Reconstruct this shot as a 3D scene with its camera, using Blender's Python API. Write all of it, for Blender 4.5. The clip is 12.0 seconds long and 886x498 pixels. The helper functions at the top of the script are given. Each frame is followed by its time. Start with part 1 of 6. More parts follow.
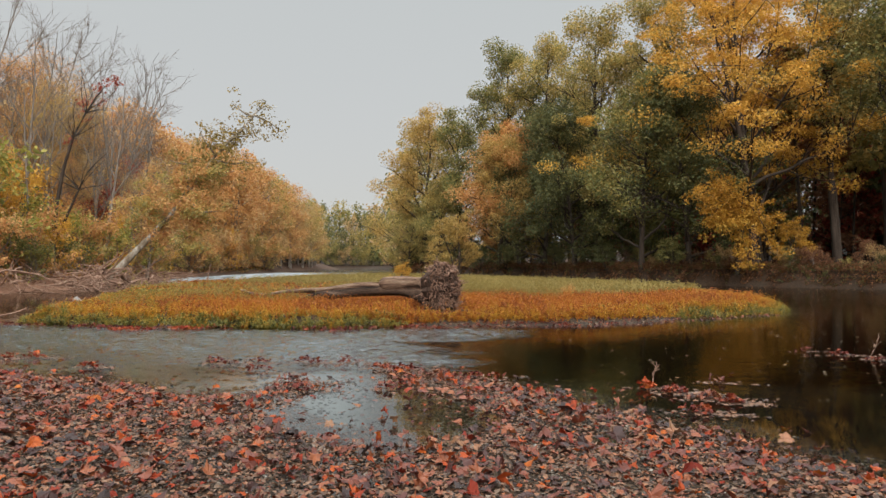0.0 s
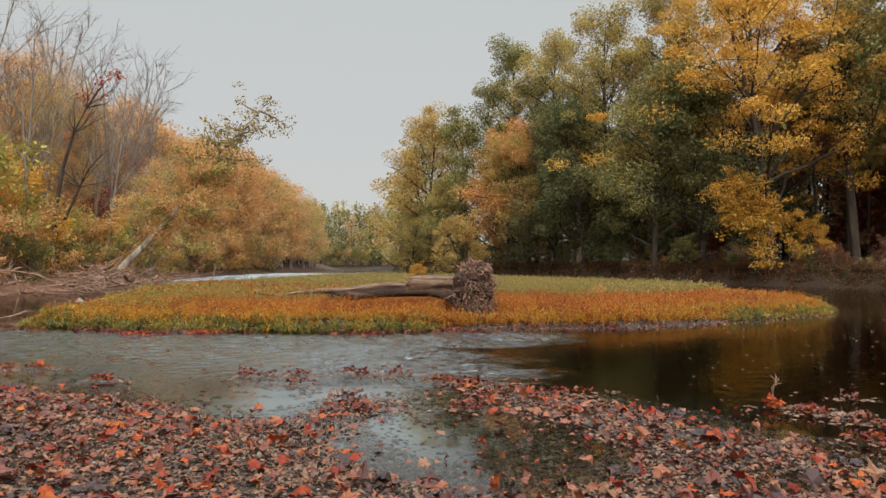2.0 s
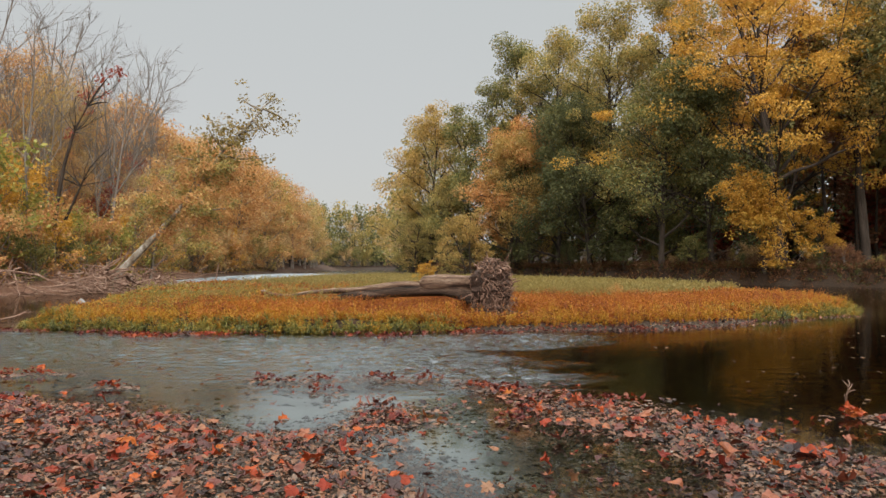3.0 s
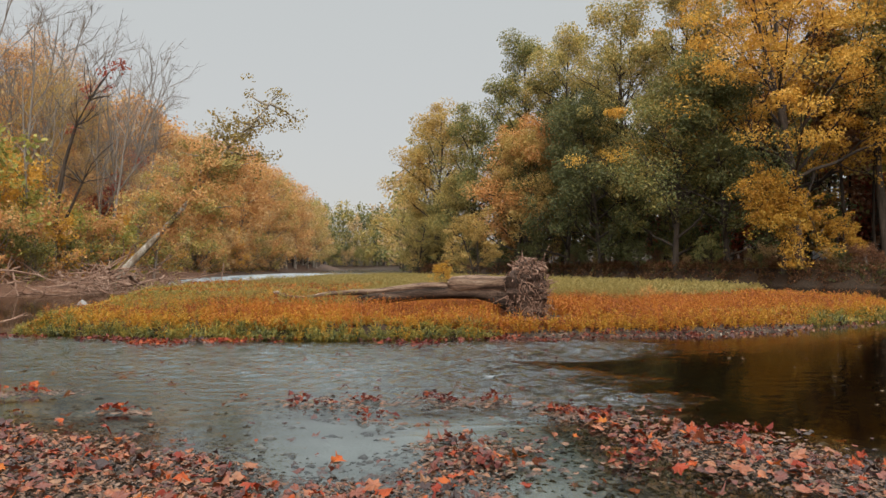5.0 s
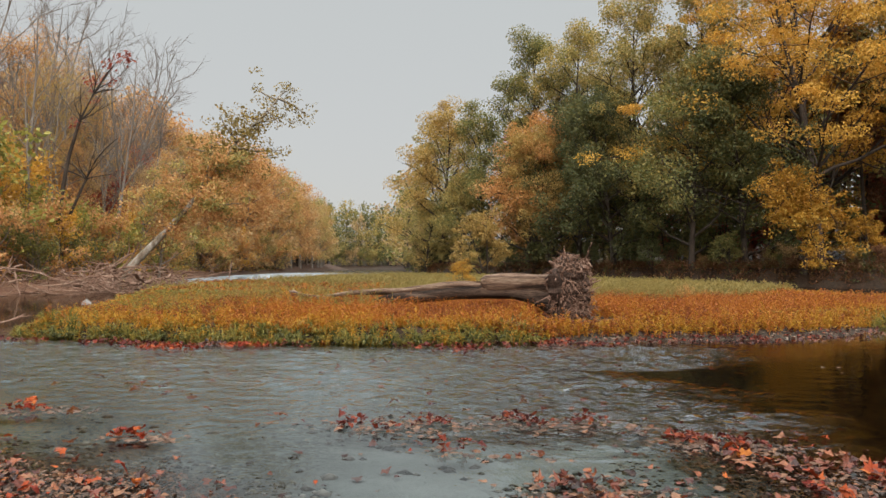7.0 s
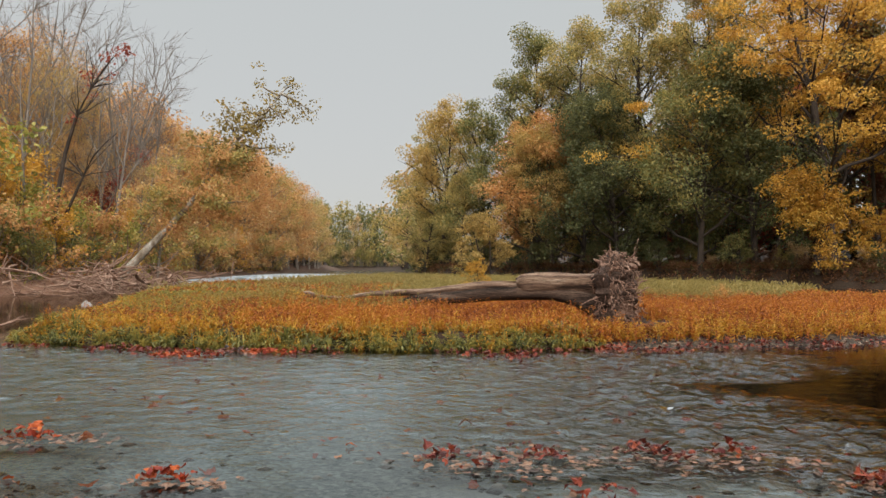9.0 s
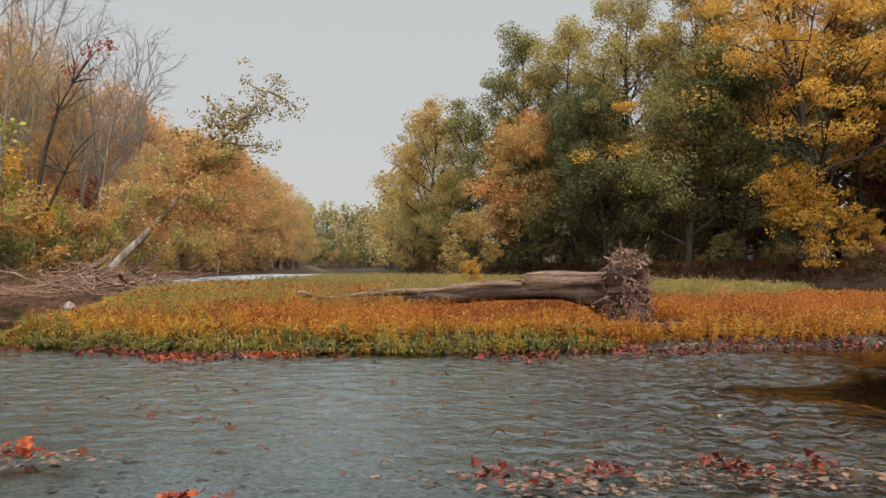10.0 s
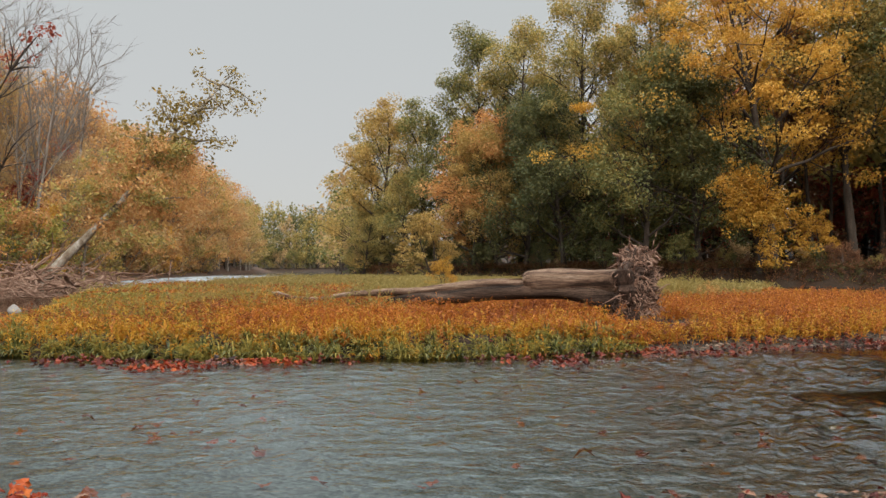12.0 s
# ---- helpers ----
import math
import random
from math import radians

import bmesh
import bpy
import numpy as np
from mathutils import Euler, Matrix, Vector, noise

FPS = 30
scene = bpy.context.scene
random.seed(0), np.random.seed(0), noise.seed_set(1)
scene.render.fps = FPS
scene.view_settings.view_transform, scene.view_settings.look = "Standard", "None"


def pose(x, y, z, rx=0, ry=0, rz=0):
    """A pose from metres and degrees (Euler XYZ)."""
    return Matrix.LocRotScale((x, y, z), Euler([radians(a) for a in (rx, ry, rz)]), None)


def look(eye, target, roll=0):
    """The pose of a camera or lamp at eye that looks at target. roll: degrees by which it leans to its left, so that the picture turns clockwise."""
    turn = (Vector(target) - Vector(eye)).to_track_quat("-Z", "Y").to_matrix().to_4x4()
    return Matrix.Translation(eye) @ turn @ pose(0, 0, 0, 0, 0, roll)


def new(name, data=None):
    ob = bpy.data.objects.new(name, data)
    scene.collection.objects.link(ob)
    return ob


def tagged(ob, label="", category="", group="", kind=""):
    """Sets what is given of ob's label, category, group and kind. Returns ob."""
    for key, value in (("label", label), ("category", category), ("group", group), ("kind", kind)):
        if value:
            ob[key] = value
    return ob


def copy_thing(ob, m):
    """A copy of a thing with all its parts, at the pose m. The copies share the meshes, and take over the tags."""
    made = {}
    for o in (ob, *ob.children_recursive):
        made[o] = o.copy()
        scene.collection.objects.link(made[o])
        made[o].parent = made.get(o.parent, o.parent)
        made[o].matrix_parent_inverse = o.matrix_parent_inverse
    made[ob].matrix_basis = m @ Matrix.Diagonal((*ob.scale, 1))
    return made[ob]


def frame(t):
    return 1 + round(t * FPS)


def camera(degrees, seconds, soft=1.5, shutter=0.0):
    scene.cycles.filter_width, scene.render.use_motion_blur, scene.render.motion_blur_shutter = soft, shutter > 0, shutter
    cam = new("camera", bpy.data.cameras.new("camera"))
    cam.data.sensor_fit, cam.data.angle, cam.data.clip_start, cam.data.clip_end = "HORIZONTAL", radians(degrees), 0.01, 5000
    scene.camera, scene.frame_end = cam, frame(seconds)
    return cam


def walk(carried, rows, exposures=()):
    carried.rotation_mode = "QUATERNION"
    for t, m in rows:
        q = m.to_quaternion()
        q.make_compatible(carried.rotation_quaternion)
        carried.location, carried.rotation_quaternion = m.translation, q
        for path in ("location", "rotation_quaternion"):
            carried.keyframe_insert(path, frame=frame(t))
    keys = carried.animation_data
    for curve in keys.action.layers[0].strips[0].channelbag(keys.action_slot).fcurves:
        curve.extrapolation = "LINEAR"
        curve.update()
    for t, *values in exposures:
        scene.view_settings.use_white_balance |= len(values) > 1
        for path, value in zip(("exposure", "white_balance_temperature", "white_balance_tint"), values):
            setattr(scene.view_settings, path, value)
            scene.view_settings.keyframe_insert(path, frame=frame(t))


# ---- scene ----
cam = camera(66.0, 12.0)
PATH = [
    (0, (1.388, 0.541, 1.574), (1.2, 2.531, 1.625), 0.3),
    (0.5, (1.111, 0.879, 1.555), (0.927, 2.87, 1.606), 0.3),
    (1, (0.831, 1.254, 1.536), (0.644, 3.245, 1.588), 0.3),
    (1.5, (0.578, 1.574, 1.526), (0.391, 3.565, 1.578), 0.3),
    (2, (0.3, 1.911, 1.517), (0.116, 3.902, 1.569), 0.2),
    (2.5, (0.052, 2.256, 1.492), (-0.133, 4.247, 1.545), 0.2),
    (3, (-0.186, 2.585, 1.468), (-0.371, 4.575, 1.521), 0.1),
    (5, (-1.051, 3.933, 1.468), (-1.24, 5.924, 1.521), 0.2),
    (5.5, (-1.256, 4.256, 1.455), (-1.447, 6.246, 1.507), 0.3),
    (6, (-1.452, 4.555, 1.433), (-1.644, 6.545, 1.486), 0.3),
    (6.5, (-1.683, 4.865, 1.418), (-1.876, 6.855, 1.471), 0.3),
    (7, (-1.901, 5.181, 1.403), (-2.098, 7.171, 1.456), 0.3),
    (9, (-2.852, 6.331, 1.349), (-3.035, 8.322, 1.405), 0.3),
    (9.5, (-3.09, 6.584, 1.331), (-3.252, 8.577, 1.388), 0.2),
    (10, (-3.324, 6.86, 1.308), (-3.459, 8.855, 1.365), 0.2),
    (10.5, (-3.555, 7.107, 1.307), (-3.651, 9.104, 1.365), 0.2),
    (11, (-3.841, 7.35, 1.279), (-3.874, 9.349, 1.338), 0.1),
    (11.5, (-4.096, 7.613, 1.24), (-4.092, 9.612, 1.301), 0.1),
    (12, (-4.359, 7.801, 1.231), (-4.341, 9.799, 1.293), 0.1),
]
walk(cam, [(t, look(eye, target, roll)) for t, eye, target, roll in PATH], exposures=[(0, 0.6), (12, 0.6)])


# ---- world, sun ----
world = bpy.data.worlds.new("overcast_sky")
scene.world = world
world.use_nodes = True
wn, wl = world.node_tree.nodes, world.node_tree.links
wn.clear()
w_out = wn.new("ShaderNodeOutputWorld")
w_sky = wn.new("ShaderNodeTexSky")
w_sky.sky_type, w_sky.sun_disc = "NISHITA", False
w_sky.sun_elevation, w_sky.sun_rotation = radians(36), radians(165)
w_sky.air_density, w_sky.dust_density = 1.0, 3.0
w_bg_sky = wn.new("ShaderNodeBackground")
w_bg_sky.inputs["Strength"].default_value = 0.008
wl.new(w_sky.outputs[0], w_bg_sky.inputs["Color"])
w_co = wn.new("ShaderNodeTexCoord")
w_sep = wn.new("ShaderNodeSeparateXYZ")
wl.new(w_co.outputs["Generated"], w_sep.inputs[0])
w_map = wn.new("ShaderNodeMapRange")
w_map.interpolation_type = "SMOOTHSTEP"
for key, value in (("From Min", 0.36), ("From Max", 0.85), ("To Min", 1.0), ("To Max", 6.5)):
    w_map.inputs[key].default_value = value
wl.new(w_sep.outputs["Z"], w_map.inputs["Value"])
w_ramp = wn.new("ShaderNodeValToRGB")
w_ramp.color_ramp.elements[0].position, w_ramp.color_ramp.elements[0].color = 0.0, (0.373, 0.367, 0.356, 1)
w_ramp.color_ramp.elements[1].position, w_ramp.color_ramp.elements[1].color = 0.35, (0.353, 0.363, 0.356, 1)
w_top = w_ramp.color_ramp.elements.new(0.8)
w_top.color = (0.318, 0.352, 0.362, 1)
wl.new(w_sep.outputs["Z"], w_ramp.inputs[0])
w_bg = wn.new("ShaderNodeBackground")
wl.new(w_ramp.outputs[0], w_bg.inputs["Color"])
wl.new(w_map.outputs[0], w_bg.inputs["Strength"])
w_add = wn.new("ShaderNodeAddShader")
wl.new(w_bg_sky.outputs[0], w_add.inputs[0])
wl.new(w_bg.outputs[0], w_add.inputs[1])
wl.new(w_add.outputs[0], w_out.inputs["Surface"])

sun = new("sun", bpy.data.lights.new("sun", "SUN"))
sun.data.energy, sun.data.angle, sun.data.color = 1.7, radians(30), (1.0, 0.95, 0.88)
sun.matrix_world = look((18, -66, 50), (0, 0, 0))


# ---- materials ----
def node_material(name):
    m = bpy.data.materials.new(name)
    m.use_nodes = True
    m.node_tree.nodes.clear()
    return m, m.node_tree.nodes, m.node_tree.links


def ramp_node(nodes, stops):
    r = nodes.new("ShaderNodeValToRGB")
    e = r.color_ramp.elements
    while len(e) < len(stops):
        e.new(0.5)
    for k, (p, c) in enumerate(stops):
        e[k].position, e[k].color = p, (*c, 1)
    return r


def noise_node(nodes, links, scale, detail=4.0, rough=0.6, space="Object", stretch=None, turn=0):
    co = nodes.new("ShaderNodeTexCoord")
    n = nodes.new("ShaderNodeTexNoise")
    n.inputs["Scale"].default_value, n.inputs["Detail"].default_value = scale, detail
    n.inputs["Roughness"].default_value = rough
    if stretch:
        mp = nodes.new("ShaderNodeMapping")
        mp.inputs["Scale"].default_value = stretch
        along = nodes.new("ShaderNodeMapping")
        along.inputs["Rotation"].default_value = (0, 0, radians(-turn))
        links.new(co.outputs[space], along.inputs["Vector"])
        links.new(along.outputs[0], mp.inputs["Vector"])
        links.new(mp.outputs[0], n.inputs["Vector"])
    else:
        links.new(co.outputs[space], n.inputs["Vector"])
    return n


def mix_node(nodes, links, fac, a, b, mode="MIX"):
    mx = nodes.new("ShaderNodeMix")
    mx.data_type, mx.blend_type = "RGBA", mode
    for socket, value in ((mx.inputs[0], fac), (mx.inputs[6], a), (mx.inputs[7], b)):
        if isinstance(value, (int, float)):
            socket.default_value = value
        elif isinstance(value, tuple):
            socket.default_value = (*value, 1)
        else:
            links.new(value, socket)
    return mx.outputs[2]


LEAF_LIGHT = 1.35


def piece_random(n, l):
    """A number between 0 and 1 for each loose piece of each object."""
    geo, info = n.new("ShaderNodeNewGeometry"), n.new("ShaderNodeObjectInfo")
    add, wrap = n.new("ShaderNodeMath"), n.new("ShaderNodeMath")
    wrap.operation = "FRACT"
    l.new(geo.outputs["Random Per Island"], add.inputs[0])
    l.new(info.outputs["Random"], add.inputs[1])
    l.new(add.outputs[0], wrap.inputs[0])
    return wrap.outputs[0]


def leaf_material(name, stops, through_light=0.35, gloss=0.25, patch=0.35, light=LEAF_LIGHT):
    """Leaves: colour from leaf to leaf and in larger patches, partly letting light through."""
    m, n, l = node_material(name)
    big = noise_node(n, l, patch, 2.0)
    mixed = n.new("ShaderNodeMath")
    mixed.operation = "MULTIPLY_ADD"
    l.new(big.outputs["Fac"], mixed.inputs[0])
    mixed.inputs[1].default_value = 1.3
    l.new(piece_random(n, l), mixed.inputs[2])
    half = n.new("ShaderNodeMath")
    half.operation = "MULTIPLY_ADD"
    l.new(mixed.outputs[0], half.inputs[0])
    half.inputs[1].default_value, half.inputs[2].default_value = 0.55, -0.14
    ramp = ramp_node(n, [(p, tuple(min(0.8, v * light) for v in c)) for p, c in stops])
    l.new(half.outputs[0], ramp.inputs[0])
    spots = noise_node(n, l, 25.0, 3.0)
    dark = ramp_node(n, [(0.3, (0.6, 0.55, 0.5)), (0.6, (1, 1, 1))])
    l.new(spots.outputs["Fac"], dark.inputs[0])
    colour = mix_node(n, l, 1.0, ramp.outputs[0], dark.outputs[0], "MULTIPLY")
    p = n.new("ShaderNodeBsdfPrincipled")
    p.inputs["Roughness"].default_value = 0.55
    p.inputs["Specular IOR Level"].default_value = gloss
    l.new(colour, p.inputs["Base Color"])
    tr = n.new("ShaderNodeBsdfTranslucent")
    l.new(colour, tr.inputs["Color"])
    mx = n.new("ShaderNodeMixShader")
    mx.inputs[0].default_value = through_light
    l.new(p.outputs[0], mx.inputs[1])
    l.new(tr.outputs[0], mx.inputs[2])
    out = n.new("ShaderNodeOutputMaterial")
    l.new(mx.outputs[0], out.inputs["Surface"])
    return m


def bark_material(name, stops, scale=3.0, bump=0.5, stretch=(1, 1, 0.25), rough=0.9, turn=0, dark=0.55):
    m, n, l = node_material(name)
    big = noise_node(n, l, scale, 6.0, 0.65, stretch=stretch, turn=turn)
    fine = noise_node(n, l, scale * 9, 4.0, 0.7, stretch=stretch, turn=turn)
    ramp = ramp_node(n, stops)
    l.new(big.outputs["Fac"], ramp.inputs[0])
    grain = ramp_node(n, [(0.32, (dark, dark * 0.95, dark * 0.9)), (0.62, (1, 1, 1))])
    l.new(fine.outputs["Fac"], grain.inputs[0])
    p = n.new("ShaderNodeBsdfPrincipled")
    p.inputs["Roughness"].default_value = rough
    p.inputs["Specular IOR Level"].default_value = 0.2
    l.new(mix_node(n, l, 1.0, ramp.outputs[0], grain.outputs[0], "MULTIPLY"), p.inputs["Base Color"])
    b = n.new("ShaderNodeBump")
    b.inputs["Strength"].default_value, b.inputs["Distance"].default_value = bump, 0.03
    l.new(fine.outputs["Fac"], b.inputs["Height"])
    l.new(b.outputs[0], p.inputs["Normal"])
    out = n.new("ShaderNodeOutputMaterial")
    l.new(p.outputs[0], out.inputs["Surface"])
    return m


# crowns
# Orange, tan, olive and brown: raised light puts haze into the colour
C_ORANGE = leaf_material("orange_leaves", [(0.1, (0.24, 0.105, 0.042)), (0.4, (0.41, 0.205, 0.075)), (0.65, (0.47, 0.27, 0.105)), (0.95, (0.41, 0.30, 0.125))], 0.45, light=1.42)
C_TAN = leaf_material("tan_orange_leaves", [(0.1, (0.25, 0.155, 0.072)), (0.45, (0.38, 0.25, 0.115)), (0.7, (0.42, 0.28, 0.13)), (0.95, (0.35, 0.285, 0.14))], 0.45, light=1.42)
C_TANGOLD = leaf_material("tan_gold_leaves", [(0.1, (0.20, 0.15, 0.05)), (0.45, (0.36, 0.24, 0.075)), (0.7, (0.44, 0.28, 0.085)), (0.95, (0.36, 0.28, 0.09))], 0.45)
C_GOLD = leaf_material("golden_leaves", [(0.1, (0.30, 0.15, 0.025)), (0.45, (0.50, 0.275, 0.045)), (0.7, (0.54, 0.31, 0.06)), (0.95, (0.42, 0.31, 0.075))], 0.45, light=1.45)
C_YELLOW = leaf_material("yellow_leaves", [(0.1, (0.22, 0.10, 0.018)), (0.45, (0.40, 0.205, 0.028)), (0.7, (0.43, 0.245, 0.035)), (0.95, (0.25, 0.20, 0.045))])
C_OLIVE = leaf_material("olive_leaves", [(0.1, (0.11, 0.105, 0.042)), (0.4, (0.22, 0.185, 0.06)), (0.65, (0.34, 0.245, 0.075)), (0.95, (0.47, 0.29, 0.08))], 0.42, light=1.5)
C_GREEN = leaf_material("green_leaves", [(0.1, (0.07, 0.078, 0.03)), (0.4, (0.14, 0.14, 0.045)), (0.7, (0.25, 0.20, 0.06)), (0.95, (0.42, 0.28, 0.07))], 0.36, light=1.3)
C_DARK = leaf_material("dark_green_leaves", [(0.1, (0.05, 0.06, 0.025)), (0.5, (0.095, 0.10, 0.036)), (0.8, (0.17, 0.145, 0.05)), (0.97, (0.36, 0.22, 0.06))], 0.36, light=1.3)
C_LIME = leaf_material("yellow_green_leaves", [(0.1, (0.12, 0.12, 0.03)), (0.45, (0.24, 0.22, 0.05)), (0.7, (0.33, 0.28, 0.07)), (0.95, (0.42, 0.30, 0.07))])
C_SALMON = leaf_material("salmon_orange_leaves", [(0.1, (0.26, 0.11, 0.03)), (0.45, (0.44, 0.21, 0.07)), (0.7, (0.49, 0.27, 0.10)), (0.95, (0.40, 0.26, 0.08))], 0.45, light=1.5)
C_SYCAMORE = leaf_material("olive_brown_leaves", [(0.1, (0.10, 0.075, 0.026)), (0.5, (0.21, 0.15, 0.046)), (0.8, (0.29, 0.19, 0.055)), (0.95, (0.34, 0.20, 0.055))])
C_RED = leaf_material("red_leaves", [(0.1, (0.12, 0.025, 0.018)), (0.5, (0.26, 0.05, 0.03)), (0.8, (0.34, 0.10, 0.05)), (0.95, (0.34, 0.18, 0.06))])
C_BROWN = leaf_material("brown_leaves", [(0.1, (0.075, 0.036, 0.022)), (0.5, (0.16, 0.075, 0.038)), (0.8, (0.24, 0.115, 0.055)), (0.95, (0.30, 0.17, 0.06))], 0.42, light=1.5)
# low plants on the island
C_WEED_ORANGE = leaf_material("orange_weeds", [(0.1, (0.13, 0.030, 0.012)), (0.4, (0.28, 0.085, 0.016)), (0.7, (0.38, 0.135, 0.020)), (0.95, (0.40, 0.19, 0.03))], 0.4, 0.2, 3.5)
C_WEED_RUSSET = leaf_material("russet_weeds", [(0.1, (0.06, 0.016, 0.009)), (0.4, (0.15, 0.04, 0.014)), (0.7, (0.25, 0.075, 0.018)), (0.95, (0.30, 0.12, 0.03))], 0.35, 0.2, 3.5)
C_WEED_YELLOW = leaf_material("yellow_weeds", [(0.1, (0.20, 0.07, 0.012)), (0.4, (0.36, 0.16, 0.018)), (0.7, (0.40, 0.23, 0.03)), (0.95, (0.24, 0.20, 0.04))], 0.4, 0.2, 3.5)
C_WEED_GREEN = leaf_material("green_weeds", [(0.1, (0.060, 0.062, 0.018)), (0.4, (0.145, 0.130, 0.034)), (0.7, (0.26, 0.20, 0.045)), (0.95, (0.34, 0.22, 0.045))], 0.4, 0.25, 1.6)
C_SHORE_GREEN = leaf_material("dark_shore_grass", [(0.1, (0.018, 0.026, 0.010)), (0.4, (0.056, 0.060, 0.018)), (0.7, (0.135, 0.122, 0.030)), (0.95, (0.26, 0.20, 0.045))], 0.25, 0.3, 1.2)
C_GRASS = leaf_material("pale_tall_grass", [(0.1, (0.14, 0.11, 0.04)), (0.4, (0.22, 0.17, 0.055)), (0.7, (0.27, 0.20, 0.065)), (0.95, (0.30, 0.17, 0.05))], 0.4, 0.2, 0.3)
# Dry grass, its colour darkened for the shade under the right bank's trees
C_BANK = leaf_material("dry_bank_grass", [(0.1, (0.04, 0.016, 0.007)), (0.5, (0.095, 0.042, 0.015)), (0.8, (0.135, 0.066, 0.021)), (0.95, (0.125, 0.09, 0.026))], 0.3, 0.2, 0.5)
# fallen leaves on the bar
C_FALLEN = leaf_material("fallen_leaves", [(0.05, (0.010, 0.005, 0.004)), (0.30, (0.030, 0.009, 0.006)), (0.42, (0.085, 0.017, 0.009)), (0.58, (0.155, 0.038, 0.016)), (0.70, (0.22, 0.065, 0.022)), (0.82, (0.19, 0.090, 0.042)), (0.93, (0.21, 0.040, 0.013))], 0.1, 0.4, 0.9, light=1.15)
C_SCRAPS = leaf_material("leaf_scraps", [(0.05, (0.012, 0.007, 0.005)), (0.28, (0.045, 0.024, 0.016)), (0.5, (0.115, 0.060, 0.036)), (0.7, (0.18, 0.080, 0.040)), (0.85, (0.125, 0.095, 0.072)), (0.96, (0.15, 0.028, 0.012))], 0.1, 0.35, 2.5)
C_FALLEN_WET = leaf_material("bright_fallen_leaves", [(0.05, (0.06, 0.007, 0.006)), (0.35, (0.16, 0.020, 0.008)), (0.65, (0.25, 0.046, 0.011)), (0.95, (0.31, 0.105, 0.018))], 0.15, 0.15, 1.5)
C_FALLEN_RED = leaf_material("dark_red_fallen_leaves", [(0.1, (0.018, 0.006, 0.005)), (0.4, (0.075, 0.012, 0.008)), (0.65, (0.15, 0.026, 0.011)), (0.95, (0.23, 0.062, 0.017))], 0.12, 0.2, 1.5)
C_FALLEN_PALE = leaf_material("pale_floating_leaves", [(0.05, (0.14, 0.05, 0.018)), (0.5, (0.22, 0.12, 0.05)), (0.95, (0.30, 0.23, 0.15))], 0.2, 0.4, 1.5)

B_DARK = bark_material("dark_bark", [(0.25, (0.030, 0.021, 0.016)), (0.6, (0.075, 0.055, 0.042)), (0.9, (0.14, 0.11, 0.088))])
B_GREY = bark_material("grey_bark", [(0.25, (0.14, 0.11, 0.09)), (0.6, (0.26, 0.215, 0.18)), (0.9, (0.38, 0.33, 0.29))])
B_SYCAMORE = bark_material("sycamore_bark", [(0.36, (0.09, 0.06, 0.04)), (0.47, (0.20, 0.155, 0.11)), (0.56, (0.30, 0.26, 0.215)), (0.75, (0.52, 0.48, 0.42))], 2.6, 0.3, (1, 1, 0.5))
B_DRIFT = bark_material("driftwood", [(0.25, (0.11, 0.056, 0.038)), (0.55, (0.28, 0.165, 0.115)), (0.85, (0.50, 0.37, 0.29))], 2.5, 0.4, (1, 1, 1))
B_LOG = bark_material("weathered_log_wood", [(0.36, (0.045, 0.024, 0.015)), (0.46, (0.155, 0.086, 0.055)), (0.57, (0.28, 0.175, 0.115)), (0.72, (0.48, 0.355, 0.265))], 2.6, 1.0, (0.22, 3.0, 3.0), turn=-30, dark=0.25)
B_LOGBARK = bark_material("dark_log_bark", [(0.36, (0.014, 0.008, 0.005)), (0.48, (0.06, 0.034, 0.022)), (0.6, (0.14, 0.085, 0.058)), (0.75, (0.27, 0.19, 0.14))], 2.6, 1.0, (0.22, 3.0, 3.0), turn=-30, dark=0.2)
B_SOIL = bark_material("root_soil", [(0.3, (0.014, 0.008, 0.005)), (0.5, (0.055, 0.030, 0.020)), (0.7, (0.13, 0.078, 0.055))], 12.0, 0.8, (1, 1, 1))
B_ROOT = bark_material("root_wood_with_soil", [(0.25, (0.055, 0.028, 0.019)), (0.42, (0.17, 0.09, 0.06)), (0.6, (0.32, 0.19, 0.135)), (0.85, (0.45, 0.30, 0.225))], 9.0, 0.6, (1, 1, 1))


def stone_material(name, stops, wet=0.6):
    m, n, l = node_material(name)
    ramp = ramp_node(n, stops)
    l.new(piece_random(n, l), ramp.inputs[0])
    fine = noise_node(n, l, 60.0, 4.0, 0.7)
    grain = ramp_node(n, [(0.3, (0.6, 0.6, 0.6)), (0.7, (1, 1, 1))])
    l.new(fine.outputs["Fac"], grain.inputs[0])
    p = n.new("ShaderNodeBsdfPrincipled")
    p.inputs["Roughness"].default_value = wet
    p.inputs["Specular IOR Level"].default_value = 0.25
    l.new(mix_node(n, l, 1.0, ramp.outputs[0], grain.outputs[0], "MULTIPLY"), p.inputs["Base Color"])
    out = n.new("ShaderNodeOutputMaterial")
    l.new(p.outputs[0], out.inputs["Surface"])
    return m


M_PEBBLE = stone_material("wet_pebbles", [(0.0, (0.010, 0.008, 0.006)), (0.4, (0.036, 0.027, 0.020)), (0.70, (0.10, 0.078, 0.06)), (0.88, (0.20, 0.165, 0.13)), (1.0, (0.32, 0.28, 0.24))], 0.35)
M_DRY = stone_material("dry_pebbles", [(0.0, (0.04, 0.021, 0.013)), (0.5, (0.14, 0.082, 0.054)), (1.0, (0.34, 0.24, 0.18))], 0.7)


